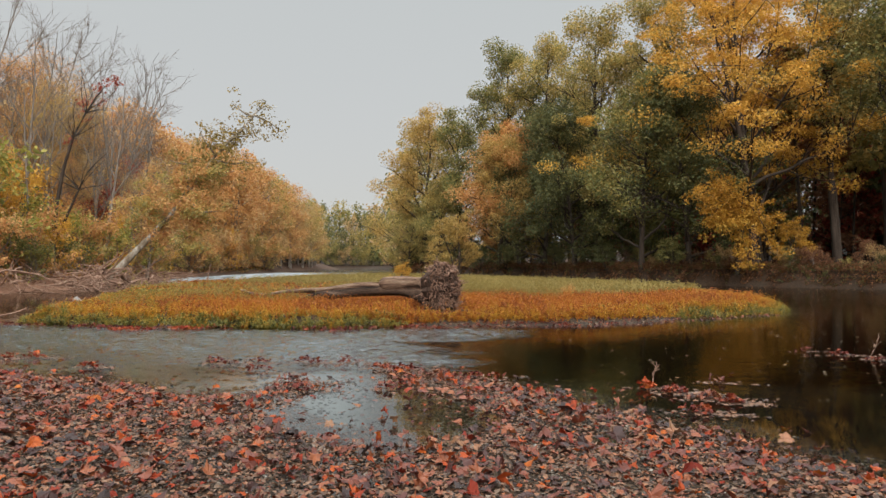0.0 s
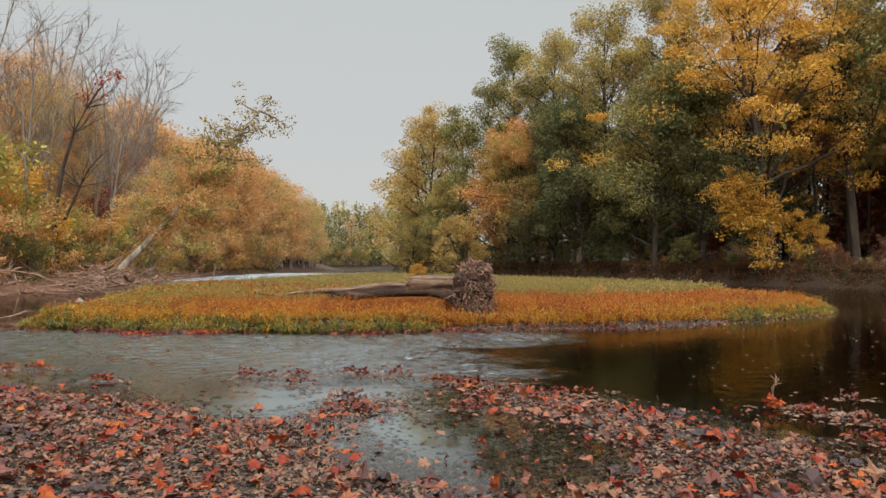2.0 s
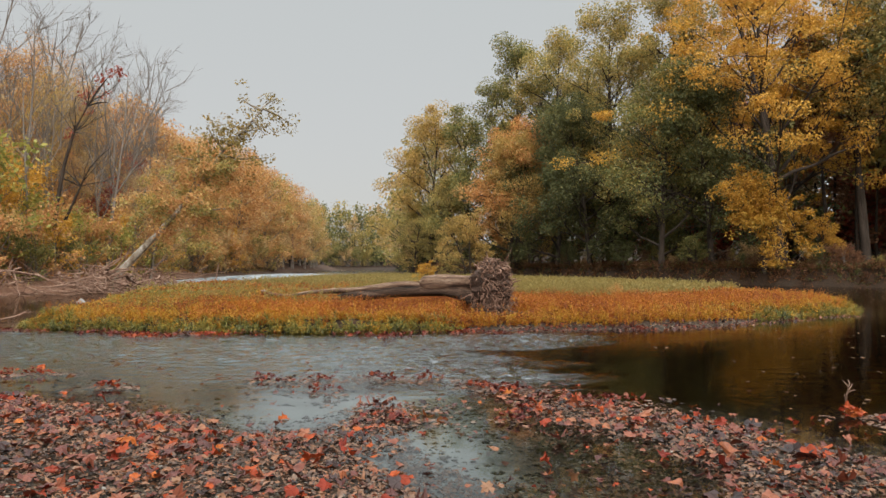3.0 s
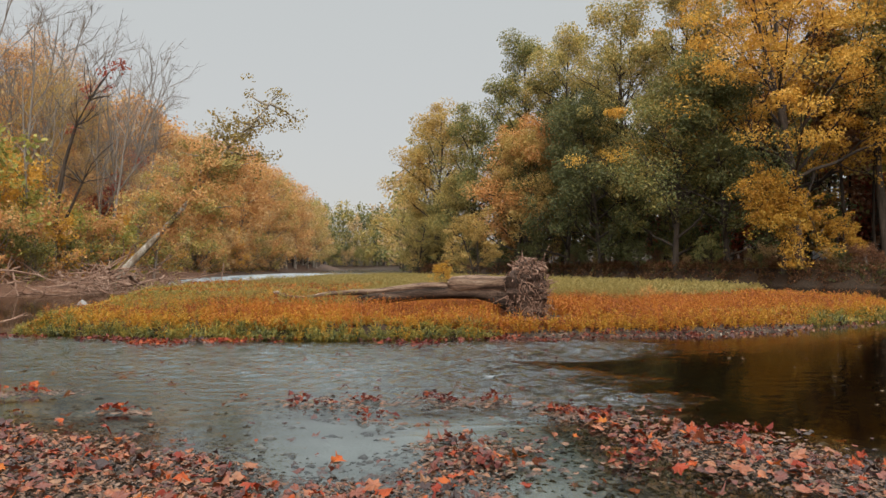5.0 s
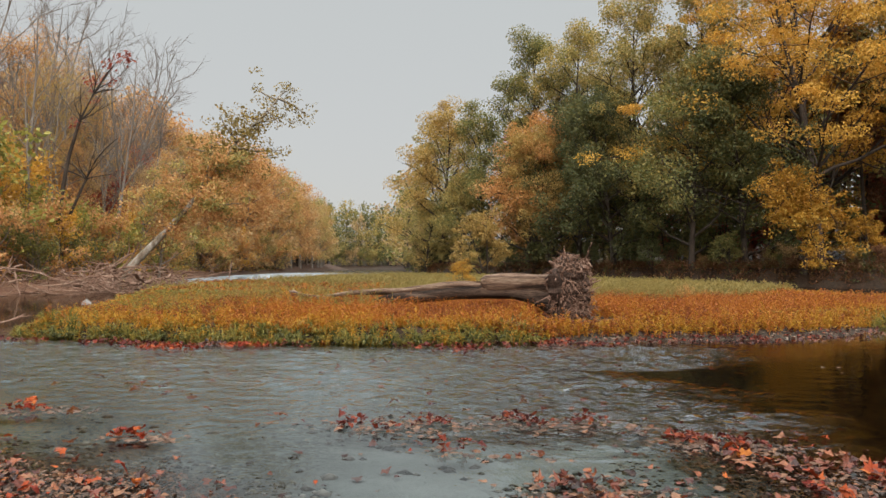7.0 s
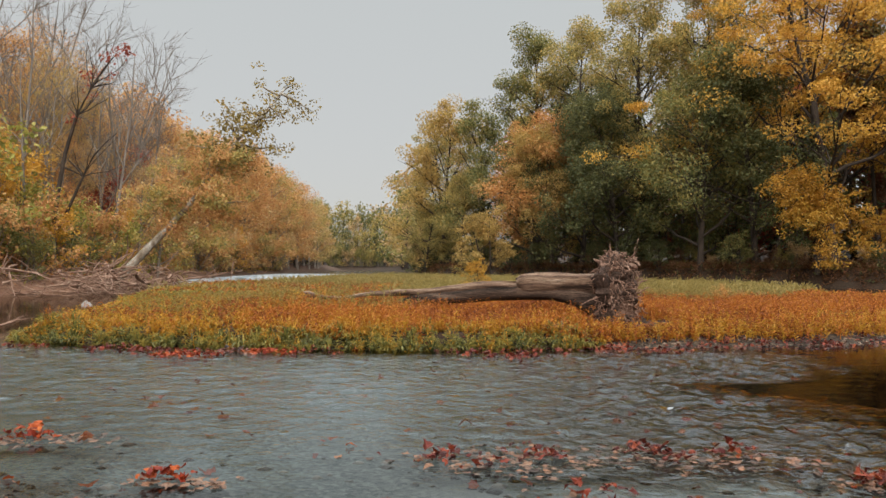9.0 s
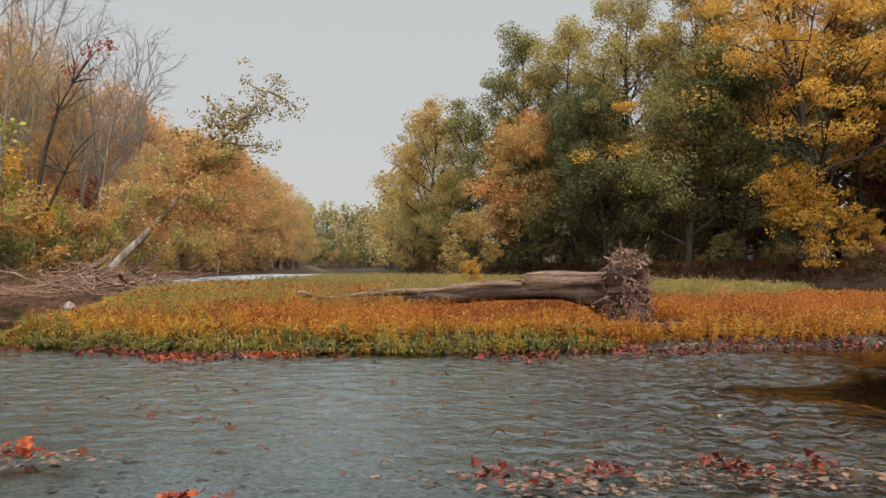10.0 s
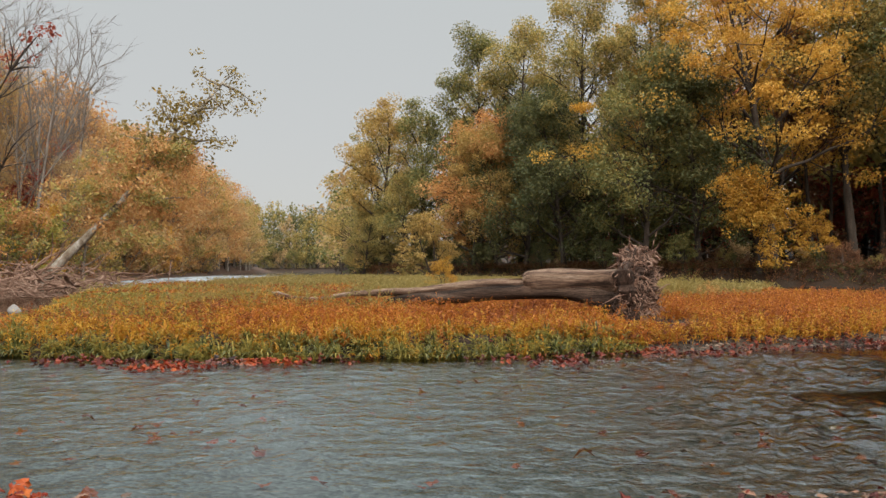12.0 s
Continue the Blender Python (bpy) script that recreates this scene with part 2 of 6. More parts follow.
def ground_material():
    """Gravel bed, with soil and litter where the attribute 'bank' says land cover, and silt where 'silt' does."""
    m, n, l = node_material("river_ground")
    vor = n.new("ShaderNodeTexVoronoi")
    co = n.new("ShaderNodeTexCoord")
    l.new(co.outputs["Object"], vor.inputs["Vector"])
    vor.inputs["Scale"].default_value = 32.0
    g_ramp = ramp_node(n, [(0.0, (0.010, 0.007, 0.005)), (0.4, (0.025, 0.018, 0.013)), (0.75, (0.050, 0.037, 0.026)), (1.0, (0.10, 0.078, 0.058))])
    sepc = n.new("ShaderNodeSeparateColor")
    l.new(vor.outputs["Color"], sepc.inputs[0])
    l.new(sepc.outputs[0], g_ramp.inputs[0])
    big = noise_node(n, l, 0.8, 5.0)
    rust = ramp_node(n, [(0.35, (1, 1, 1)), (0.6, (1.0, 0.72, 0.5)), (0.75, (0.8, 0.75, 0.6))])
    l.new(big.outputs["Fac"], rust.inputs[0])
    gravel = mix_node(n, l, 0.8, g_ramp.outputs[0], rust.outputs[0], "MULTIPLY")
    lit = noise_node(n, l, 5.0, 8.0, 0.75)
    litter = ramp_node(n, [(0.3, (0.010, 0.006, 0.004)), (0.5, (0.025, 0.013, 0.007)), (0.62, (0.056, 0.025, 0.011)), (0.75, (0.08, 0.046, 0.018))])
    l.new(lit.outputs["Fac"], litter.inputs[0])
    a_bank, a_silt, a_algae_sheen, a_earth, a_pale = (n.new("ShaderNodeAttribute") for _ in range(5))
    a_pale.attribute_name = "pale"
    a_earth.attribute_name = "earth"
    a_bank.attribute_name, a_silt.attribute_name, a_algae_sheen.attribute_name = "bank", "silt", "algae_sheen"
    # Algae film, its blue-grey also standing in for sky sheen on the riffle
    film_sheen_ramp = ramp_node(n, [(0.0, (0.055, 0.062, 0.060)), (0.5, (0.105, 0.116, 0.112)), (1.0, (0.17, 0.182, 0.176))])
    l.new(sepc.outputs[0], film_sheen_ramp.inputs[0])
    gravel = mix_node(n, l, a_algae_sheen.outputs["Fac"], gravel, film_sheen_ramp.outputs[0])
    # Sky sheen of the calm inlet, painted on the bed as pale grey
    inlet_sheen = ramp_node(n, [(0.35, (0.15, 0.15, 0.142)), (0.65, (0.24, 0.24, 0.228))])
    l.new(big.outputs["Fac"], inlet_sheen.inputs[0])
    gravel = mix_node(n, l, a_pale.outputs["Fac"], gravel, inlet_sheen.outputs[0])
    # Silt set near black, so the pool looks as dark as a mirrored wood
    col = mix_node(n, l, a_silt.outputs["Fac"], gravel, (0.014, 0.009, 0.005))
    col = mix_node(n, l, a_bank.outputs["Fac"], col, litter.outputs[0])
    clay = ramp_node(n, [(0.3, (0.085, 0.040, 0.024)), (0.5, (0.19, 0.095, 0.058)), (0.7, (0.32, 0.18, 0.115))])
    l.new(lit.outputs["Fac"], clay.inputs[0])
    col = mix_node(n, l, a_earth.outputs["Fac"], col, clay.outputs[0])
    p = n.new("ShaderNodeBsdfPrincipled")
    p.inputs["Roughness"].default_value = 0.8
    p.inputs["Specular IOR Level"].default_value = 0.15
    l.new(col, p.inputs["Base Color"])
    b = n.new("ShaderNodeBump")
    b.inputs["Strength"].default_value, b.inputs["Distance"].default_value = 0.7, 0.015
    l.new(vor.outputs["Distance"], b.inputs["Height"])
    l.new(b.outputs[0], p.inputs["Normal"])
    out = n.new("ShaderNodeOutputMaterial")
    l.new(p.outputs[0], out.inputs["Surface"])
    return m


M_GROUND = ground_material()


def water_material():
    """Clear brownish water: ripples in the riffle, near still in the pool; gloss by Fresnel, its colour dimmed by
    'deep'.
    """
    m, n, l = node_material("river_water")
    co = n.new("ShaderNodeTexCoord")
    rip = n.new("ShaderNodeAttribute")
    rip.attribute_name = "ripple"
    heights = []
    for scale, stretch, weight in ((4.0, (0.9, 1.2, 1), 0.9), (11.0, (0.8, 1.3, 1), 0.26), (30.0, (0.7, 1.3, 1), 0.06)):
        mp = n.new("ShaderNodeMapping")
        mp.inputs["Scale"].default_value = stretch
        l.new(co.outputs["Object"], mp.inputs["Vector"])
        t = n.new("ShaderNodeTexNoise")
        t.inputs["Scale"].default_value, t.inputs["Detail"].default_value = scale, 2.0
        t.inputs["Distortion"].default_value = 0.4
        l.new(mp.outputs[0], t.inputs["Vector"])
        k = n.new("ShaderNodeMath")
        k.operation = "MULTIPLY"
        l.new(t.outputs["Fac"], k.inputs[0])
        k.inputs[1].default_value = weight
        heights.append(k.outputs[0])
    s1 = n.new("ShaderNodeMath")
    l.new(heights[0], s1.inputs[0])
    l.new(heights[1], s1.inputs[1])
    s2 = n.new("ShaderNodeMath")
    l.new(s1.outputs[0], s2.inputs[0])
    l.new(heights[2], s2.inputs[1])
    amp = n.new("ShaderNodeMath")
    amp.operation = "MULTIPLY"
    l.new(s2.outputs[0], amp.inputs[0])
    l.new(rip.outputs["Fac"], amp.inputs[1])
    b = n.new("ShaderNodeBump")
    b.inputs["Strength"].default_value, b.inputs["Distance"].default_value = 1.0, 0.06
    l.new(amp.outputs[0], b.inputs["Height"])
    fr = n.new("ShaderNodeFresnel")
    fr.inputs["IOR"].default_value = 1.33
    l.new(b.outputs[0], fr.inputs["Normal"])
    gl = n.new("ShaderNodeBsdfGlossy")
    gl.inputs["Roughness"].default_value = 0.03
    l.new(b.outputs[0], gl.inputs["Normal"])
    tr = n.new("ShaderNodeBsdfTransparent")
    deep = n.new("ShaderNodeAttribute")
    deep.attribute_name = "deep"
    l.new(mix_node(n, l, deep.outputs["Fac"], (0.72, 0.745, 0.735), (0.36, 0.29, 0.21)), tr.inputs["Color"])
    # Gloss colour dimmed here, in place of dark reflections of the shaded banks
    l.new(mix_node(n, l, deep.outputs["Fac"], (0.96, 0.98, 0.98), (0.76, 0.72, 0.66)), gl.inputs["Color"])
    mx = n.new("ShaderNodeMixShader")
    l.new(fr.outputs[0], mx.inputs[0])
    l.new(tr.outputs[0], mx.inputs[1])
    l.new(gl.outputs[0], mx.inputs[2])
    out = n.new("ShaderNodeOutputMaterial")
    l.new(mx.outputs[0], out.inputs["Surface"])
    return m


M_WATER = water_material()


# ---- plan of the place ----
ISLAND = [(-12.0, 19.0), (-11.4, 17.95), (-9, 17.6), (-6.5, 17.5), (-4.6, 17.6), (-3.0, 17.9), (-1, 18.3), (1, 19.2), (3, 19.5), (4.6, 20.3),
          (6.7, 22.4), (8.9, 24.2), (10.5, 25.3), (11.4, 26.8), (12.3, 31), (12.8, 37), (12.8, 44), (11, 51), (7, 60), (-1, 74), (-11, 90), (-20, 98),
          (-24.5, 97), (-23.5, 85), (-22, 70), (-21, 58), (-22.5, 53), (-22, 47), (-18.5, 34.8), (-15.9, 28.4), (-13.7, 23.8), (-12.7, 21.4)]
BAR = [(-40, 11.0), (-14, 10.4), (-6.5, 9.95), (-5.4, 9.8), (-4.4, 9.6), (-3.3, 9.0), (-2.5, 8.45), (-1.9, 8.6), (-1.4, 9.5), (-1.15, 9.5),
       (-1.25, 8.5), (-1.1, 7.8), (-0.4, 7.4), (0.5, 7.3), (0.6, 8.3), (-0.1, 9.0), (-0.6, 10.3), (-0.2, 10.9), (0.3, 10.3), (1, 10.2), (1.8, 9.3),
       (2.4, 8.6), (2.9, 8.0), (3.6, 7.3), (4.3, 6.2), (5.2, 4.5), (7, 1), (9, -6), (12, -40), (-40, -40)]
LEFT_BANK = [(-30, -60), (-28, 10), (-25.5, 30), (-26, 38), (-26.5, 46), (-32, 60), (-39, 80), (-44.5, 108), (-49, 140), (-55, 180), (-62, 230), (-70, 285), (-140, 300)]
RIGHT_BANK = [(60, -60), (58, 20), (45, 45), (30, 54.5), (21.5, 59.5), (14, 67), (3, 87), (-14, 113), (-19, 136), (-27, 180), (-36, 232), (-50, 300), (-80, 318), (-140, 322)]


def lattice(x, y, seed):
    h = np.sin(x * 127.1 + y * 311.7 + seed * 74.7) * 43758.5453
    return h - np.floor(h)


def value_noise(x, y, seed=0.0):
    """Smooth noise from 0 to 1 over arrays."""
    xi, yi = np.floor(x), np.floor(y)
    u, v = x - xi, y - yi
    u, v = u * u * (3 - 2 * u), v * v * (3 - 2 * v)
    a, b = lattice(xi, yi, seed), lattice(xi + 1, yi, seed)
    c, d = lattice(xi, yi + 1, seed), lattice(xi + 1, yi + 1, seed)
    return (a * (1 - u) + b * u) * (1 - v) + (c * (1 - u) + d * u) * v


def fractal(x, y, scale, seed=0.0, octaves=3):
    total, weight = 0.0, 0.0
    for k in range(octaves):
        total = total + value_noise(x * scale * 2**k, y * scale * 2**k, seed + k) * 0.5**k
        weight += 0.5**k
    return total / weight


def line_distance(x, y, pts, closed=False):
    best = np.full(np.shape(x), 1e9)
    for (ax, ay), (bx, by) in zip(pts, pts[1:] + (pts[:1] if closed else [])):
        dx, dy = bx - ax, by - ay
        s = np.clip(((x - ax) * dx + (y - ay) * dy) / (dx * dx + dy * dy), 0, 1)
        best = np.minimum(best, np.hypot(x - ax - s * dx, y - ay - s * dy))
    return best


def inside(x, y, pts):
    odd = np.zeros(np.shape(x), bool)
    for (ax, ay), (bx, by) in zip(pts, pts[1:] + pts[:1]):
        if ay != by:
            odd ^= ((ay > y) != (by > y)) & (x < (bx - ax) * (y - ay) / (by - ay) + ax)
    return odd


def depth_in(x, y, pts):
    """Metres inside a polygon's outline; negative outside."""
    d = line_distance(x, y, pts, True)
    return np.where(inside(x, y, pts), d, -d)


LEFT_LAND = LEFT_BANK + [(-3000, 300), (-3000, -60)]
RIGHT_LAND = RIGHT_BANK + [(-3000, 322), (-3000, 3000), (3000, 3000), (3000, -60)]


def step01(v, a, b):
    t = np.clip((v - a) / (b - a), 0, 1)
    return t * t * (3 - 2 * t)


def land(x, y):
    """Height, and the shares of bank cover and silt, over arrays."""
    x, y = np.asarray(x, float), np.asarray(y, float)
    wob = fractal(x, y, 0.9, 3.0) - 0.5
    d_is = depth_in(x, y, ISLAND) + wob * 0.5
    d_bar = depth_in(x, y, BAR) + wob * 0.5
    d_l = depth_in(x, y, LEFT_LAND) + (fractal(x, y, 0.3, 5.0) - 0.5) * 2.5
    d_r = depth_in(x, y, RIGHT_LAND) + (fractal(x, y, 0.3, 6.0) - 0.5) * 2.0
    rim = np.minimum.reduce([-d_is, -d_bar, -d_l, -d_r])
    pool = step01(x, -0.5, 5.0)
    z = -0.06 - (0.16 + 0.65 * pool) * step01(rim, 0.0, 3.5)
    z = z + (fractal(x, y, 2.2, 8.0) - 0.5) * 0.06
    fine = fractal(x, y, 1.3, 1.0, 4) - 0.5
    open_shore = step01(x, -2.2, -0.8) * (1 - step01(x, 5.5, 8.0)) * (y < 30)
    z = np.maximum(z, np.where(d_is > -0.6, -0.06 + 0.30 * step01(d_is, -0.25 - 0.35 * open_shore, 0.45 + 0.45 * open_shore) + wob * 0.06, -9))
    z = np.maximum(z, np.where(d_bar > -0.8, -0.075 + 0.115 * step01(d_bar, -0.8, 1.1) + fine * 0.085 + 0.02 * step01(-y, -6, 0), -9))
    awash = np.exp(-(((x - 0.4) / 0.8) ** 2) - ((y - 6.2) / 1.5) ** 2) + 0.7 * np.exp(-(((x - 2.4) / 0.9) ** 2) - ((y - 6.9) / 0.7) ** 2) + 0.5 * np.exp(-(((x + 2.6) / 0.8) ** 2) - ((y - 8.2) / 0.5) ** 2)
    awash = awash + 1.1 * np.exp(-(((x - 0.95) / 0.85) ** 2) - ((y - 7.55) / 0.65) ** 2) + 0.8 * np.exp(-(((x + 0.5) / 0.7) ** 2) - ((y - 7.3) / 0.6) ** 2)
    z = np.where(d_bar > -0.8, z - 0.068 * awash, z)
    z = np.maximum(z, np.where(d_l > -1.5, -0.25 + 2.3 * step01(d_l, -1.5, 5.5) + 0.035 * np.clip(d_l, 0, 60) + fine * 0.25, -9))
    z = np.maximum(z, np.where(d_r > -1.0, -0.30 + 1.7 * step01(d_r, -0.5, 1.2) + 0.02 * np.clip(d_r, 0, 60) + fine * 0.25, -9))
    z = z + np.where(d_l > 0, 11 * step01(d_l, 28, 110), 0) + np.where(d_r > 0, 13 * step01(d_r, 34, 120), 0)
    z = np.maximum(z, -0.4 + 2.5 * step01(-y, 20, 45) - 9 * (y > -15))
    bank = np.clip(np.maximum.reduce([step01(d_l, 0.3, 2.0), step01(d_r, -0.9, -0.2), step01(d_is, -0.5, -0.15) * (1 - open_shore), step01(d_is, 0.8, 1.8), step01(-y, 18, 26)]), 0, 1)
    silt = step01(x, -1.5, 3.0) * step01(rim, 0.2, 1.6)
    earth = np.maximum(step01(d_l, -1.4, -0.2) * (1 - 0.75 * step01(y, 75, 105)), 0.2 * step01(-x, 11.4, 13.0) * step01(y, 16.8, 18.0) * (y < 46) * (d_is < -0.2))
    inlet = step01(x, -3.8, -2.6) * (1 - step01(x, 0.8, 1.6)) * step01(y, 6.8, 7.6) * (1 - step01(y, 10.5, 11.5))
    # Share of algae film and of the sky sheen painted with it
    algae_sheen = np.maximum(1 - step01(x - 0.12 * (y - 14), -5.0, -0.4), inlet * (1 - step01(x, -0.9, 0.0))) * (1 - step01(-x, 11.4, 13.0) * step01(y, 16.8, 18.0)) * step01(-z, 0.03 - 0.025 * inlet, 0.085 - 0.055 * inlet) * (y > 6.8) * (y < 60)
    # Where the inlet's sky sheen is painted on the bed
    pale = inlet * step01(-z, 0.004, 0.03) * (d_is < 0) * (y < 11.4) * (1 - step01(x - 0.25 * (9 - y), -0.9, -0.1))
    return z, bank, silt, algae_sheen, earth, pale


def ground_z(x, y):
    return float(land(np.array([x]), np.array([y]))[0][0])


def ease_lines(a, b, fine, grow, low, high):
    """Coordinates every 'fine' metres from a to b, and from there wider and wider apart."""
    mid = list(np.arange(a, b + fine / 2, fine))
    up, s = [mid[-1]], fine
    while up[-1] < high:
        s = min(s * grow, 400)
        up.append(up[-1] + s)
    down, s = [mid[0]], fine
    while down[-1] > low:
        s = min(s * grow, 400)
        down.append(down[-1] - s)
    return np.array(down[:0:-1] + mid + up[1:])


def sheet(name, xs, ys, height, material, attributes):
    X, Y = np.meshgrid(xs, ys)
    V = np.stack([X.ravel(), Y.ravel(), height.ravel()], 1)
    n, k = len(ys), len(xs)
    i = (np.arange(n - 1)[:, None] * k + np.arange(k - 1)).ravel()
    F = np.stack([i, i + 1, i + k + 1, i + k], 1)
    ob = mesh_object(name, V, F, material, smooth=True)
    for key, values in attributes.items():
        layer = ob.data.attributes.new(key, "FLOAT", "POINT")
        layer.data.foreach_set("value", np.ascontiguousarray(values.ravel(), dtype=np.float32))
    return ob


def mesh_object(name, V, F, material, smooth=False):
    me = bpy.data.meshes.new(name)
    me.from_pydata(np.asarray(V, float).tolist(), [], F if isinstance(F, list) else np.asarray(F).tolist())
    me.materials.append(material)
    if smooth:
        me.shade_smooth()
    return new(name, me)


gx = ease_lines(-12, 7, 0.16, 1.055, -2500, 2500)
gy = ease_lines(4, 22, 0.16, 1.045, -2500, 2500)
GX, GY = np.meshgrid(gx, gy)
gz, g_bank, g_silt, g_algae_sheen, g_earth, g_pale = land(GX, GY)
tagged(sheet("ground", gx, gy, gz, M_GROUND, {"bank": g_bank, "silt": g_silt, "algae_sheen": g_algae_sheen, "earth": g_earth, "pale": g_pale}), "river bed, gravel bars and wooded banks under autumn leaf litter", "ground", kind="structure")

wx = ease_lines(-12, 7, 0.07, 1.12, -2400, 2400)
wy = ease_lines(7, 18, 0.07, 1.12, -60, 330)
WX, WY = np.meshgrid(wx, wy)
# the riffle runs out into the pool in two tongues
riffle_end = np.interp(WY, [9, 11, 12.2, 13.3, 14.0, 14.6, 15.2, 16, 17.3, 18.5, 30], [-1.2, 0.0, 0.3, -0.1, -0.8, -1.2, 0.2, 1.1, 1.5, 0.5, 0.5])
riffle_end = riffle_end + 1.4 * (fractal(WX, WY, 1.6, 54.0) - 0.5)
w_rip = 0.07 + 0.93 * (1 - step01(WX - riffle_end, -0.9, 1.3)) ** 1.2
w_rip = w_rip * (0.06 + 0.94 * step01(WY + 0.25 * WX, 9.2, 12.2))
w_rip = np.where((WY > 34) & (WX < -6), np.maximum(w_rip, 0.15), w_rip)
w_rip = w_rip * (1 + 0.9 * step01(WX - 0.1 * (WY - 14), -3.5, 0.5) * (w_rip > 0.2))
w_rip = w_rip * (1 - 0.97 * step01(-WX, 11.6, 13.2) * step01(WY, 17, 19) * (1 - step01(WY, 44, 52)))


def waves(x, y):
    """Crossing ripples of a riffle, in metres; they fade where the sheet grows coarse."""
    rng = np.random.default_rng(77)
    h = np.zeros_like(x)
    gust = 0.45 + 1.1 * fractal(x, y, 0.35, 51.0)
    bx, by = x + 0.5 * fractal(x, y, 0.8, 52.0), y + 0.5 * fractal(x, y, 0.8, 53.0)
    for k in range(46):
        length = 0.20 * 2.4 ** rng.random()
        a = rng.normal() * 0.95 + math.pi / 2 + 0.35
        q = 2 * math.pi / length
        h += length * 0.0052 * np.sin(q * (bx * math.cos(a) + by * math.sin(a)) + rng.random() * 6.28)
    near = step01(x, -16, -12) * (1 - step01(x, 8, 12)) * (1 - step01(y, 18.5, 22)) * step01(y, 3, 6)
    lively = 0.6 + 0.55 * step01(x - 0.1 * (y - 14), -5.0, 0.0)
    return h * gust * near * lively


# Murk of the pool and backwater, and where their reflection is dimmed
w_deep_dim = step01(WX - riffle_end, -0.5, 1.2) * step01(WY, 9.5, 10.5) * step01(-depth_in(WX, WY, ISLAND), 0.3, 1.8)
w_deep_dim = np.maximum(w_deep_dim, 0.8 * step01(-WX, 12.0, 14.0) * step01(WY, 17, 19) * (1 - step01(WY, 42, 48)))
w_rip = np.where((WY > 46) & (WX < -17), 0.9, w_rip)
near_shore = step01(-depth_in(WX, WY, ISLAND), -0.2, 1.1)
w_rip = w_rip * np.where(WY < 30, 0.25 + 0.75 * near_shore, 1.0)
wz = np.clip(waves(WX, WY) * w_rip, -0.03, 0.022)
tagged(sheet("water", wx, wy, wz, M_WATER, {"ripple": w_rip, "deep": w_deep_dim}), "shallow brown river, rippled in the riffle and still in the pool", "river", kind="structure")


# ---- building blocks ----
def part(name, V, F, material, parent, label="", smooth=False):
    """One mesh object under a thing."""
    ob = mesh_object(name, V, F, material, smooth)
    ob.parent = parent
    if label:
        tagged(ob, label)
    return ob


def tubes(branches):
    """Tapered tubes: each branch is (points, radii, sides). Vertices and quads of all of them."""
    VV, FF, base = [], [], 0
    for pts, radii, sides in branches:
        P = np.asarray(pts, float)
        R = np.asarray(radii, float)
        n = len(P)
        T = np.gradient(P, axis=0)
        T /= np.linalg.norm(T, axis=1, keepdims=True) + 1e-9
        ref = np.where(np.abs(T[:, 2:3]) < 0.9, np.array([[0, 0, 1.0]]), np.array([[1.0, 0, 0]]))
        A = np.cross(T, ref)
        A /= np.linalg.norm(A, axis=1, keepdims=True) + 1e-9
        B = np.cross(T, A)
        ang = np.arange(sides) * 2 * np.pi / sides
        V = P[:, None] + R[:, None, None] * (A[:, None] * np.cos(ang)[:, None] + B[:, None] * np.sin(ang)[:, None])
        VV.append(V.reshape(-1, 3))
        i = (np.arange(n - 1)[:, None] * sides + np.arange(sides)).ravel()
        j = (np.arange(n - 1)[:, None] * sides + (np.arange(sides) + 1) % sides).ravel()
        FF.append(np.stack([i, j, j + sides, i + sides], 1) + base)
        base += n * sides
    return np.concatenate(VV), np.concatenate(FF)


def unit(v):
    return v / (np.linalg.norm(v, axis=-1, keepdims=True) + 1e-9)


def leaf_cards(C, N, size, rng, wide=0.55, fold=0.18):
    """Small folded four-cornered leaves at C, facing about N."""
    n = len(C)
    A = unit(np.cross(N, rng.normal(size=(n, 3))))
    B = np.cross(N, A)
    s = np.asarray(size).reshape(-1, 1)
    lift = N * s * fold
    V = np.stack([C - A * s, C + B * s * wide + lift, C + A * s, C - B * s * wide + lift], 1).reshape(-1, 3)
    k = np.arange(n)[:, None] * 4
    return V, np.concatenate([k + [0, 1, 2], k + [0, 2, 3]])


def bend(rng, start, way, length, steps, wander, lift):
    """A branch's line, which wanders and slowly turns up (or down)."""
    pts, p, d = [np.array(start, float)], np.array(start, float), unit(np.array(way, float))
    for _ in range(steps):
        d = unit(d + rng.normal(size=3) * wander + np.array([0, 0, lift]))
        p = p + d * length / steps
        pts.append(p)
    return np.array(pts)


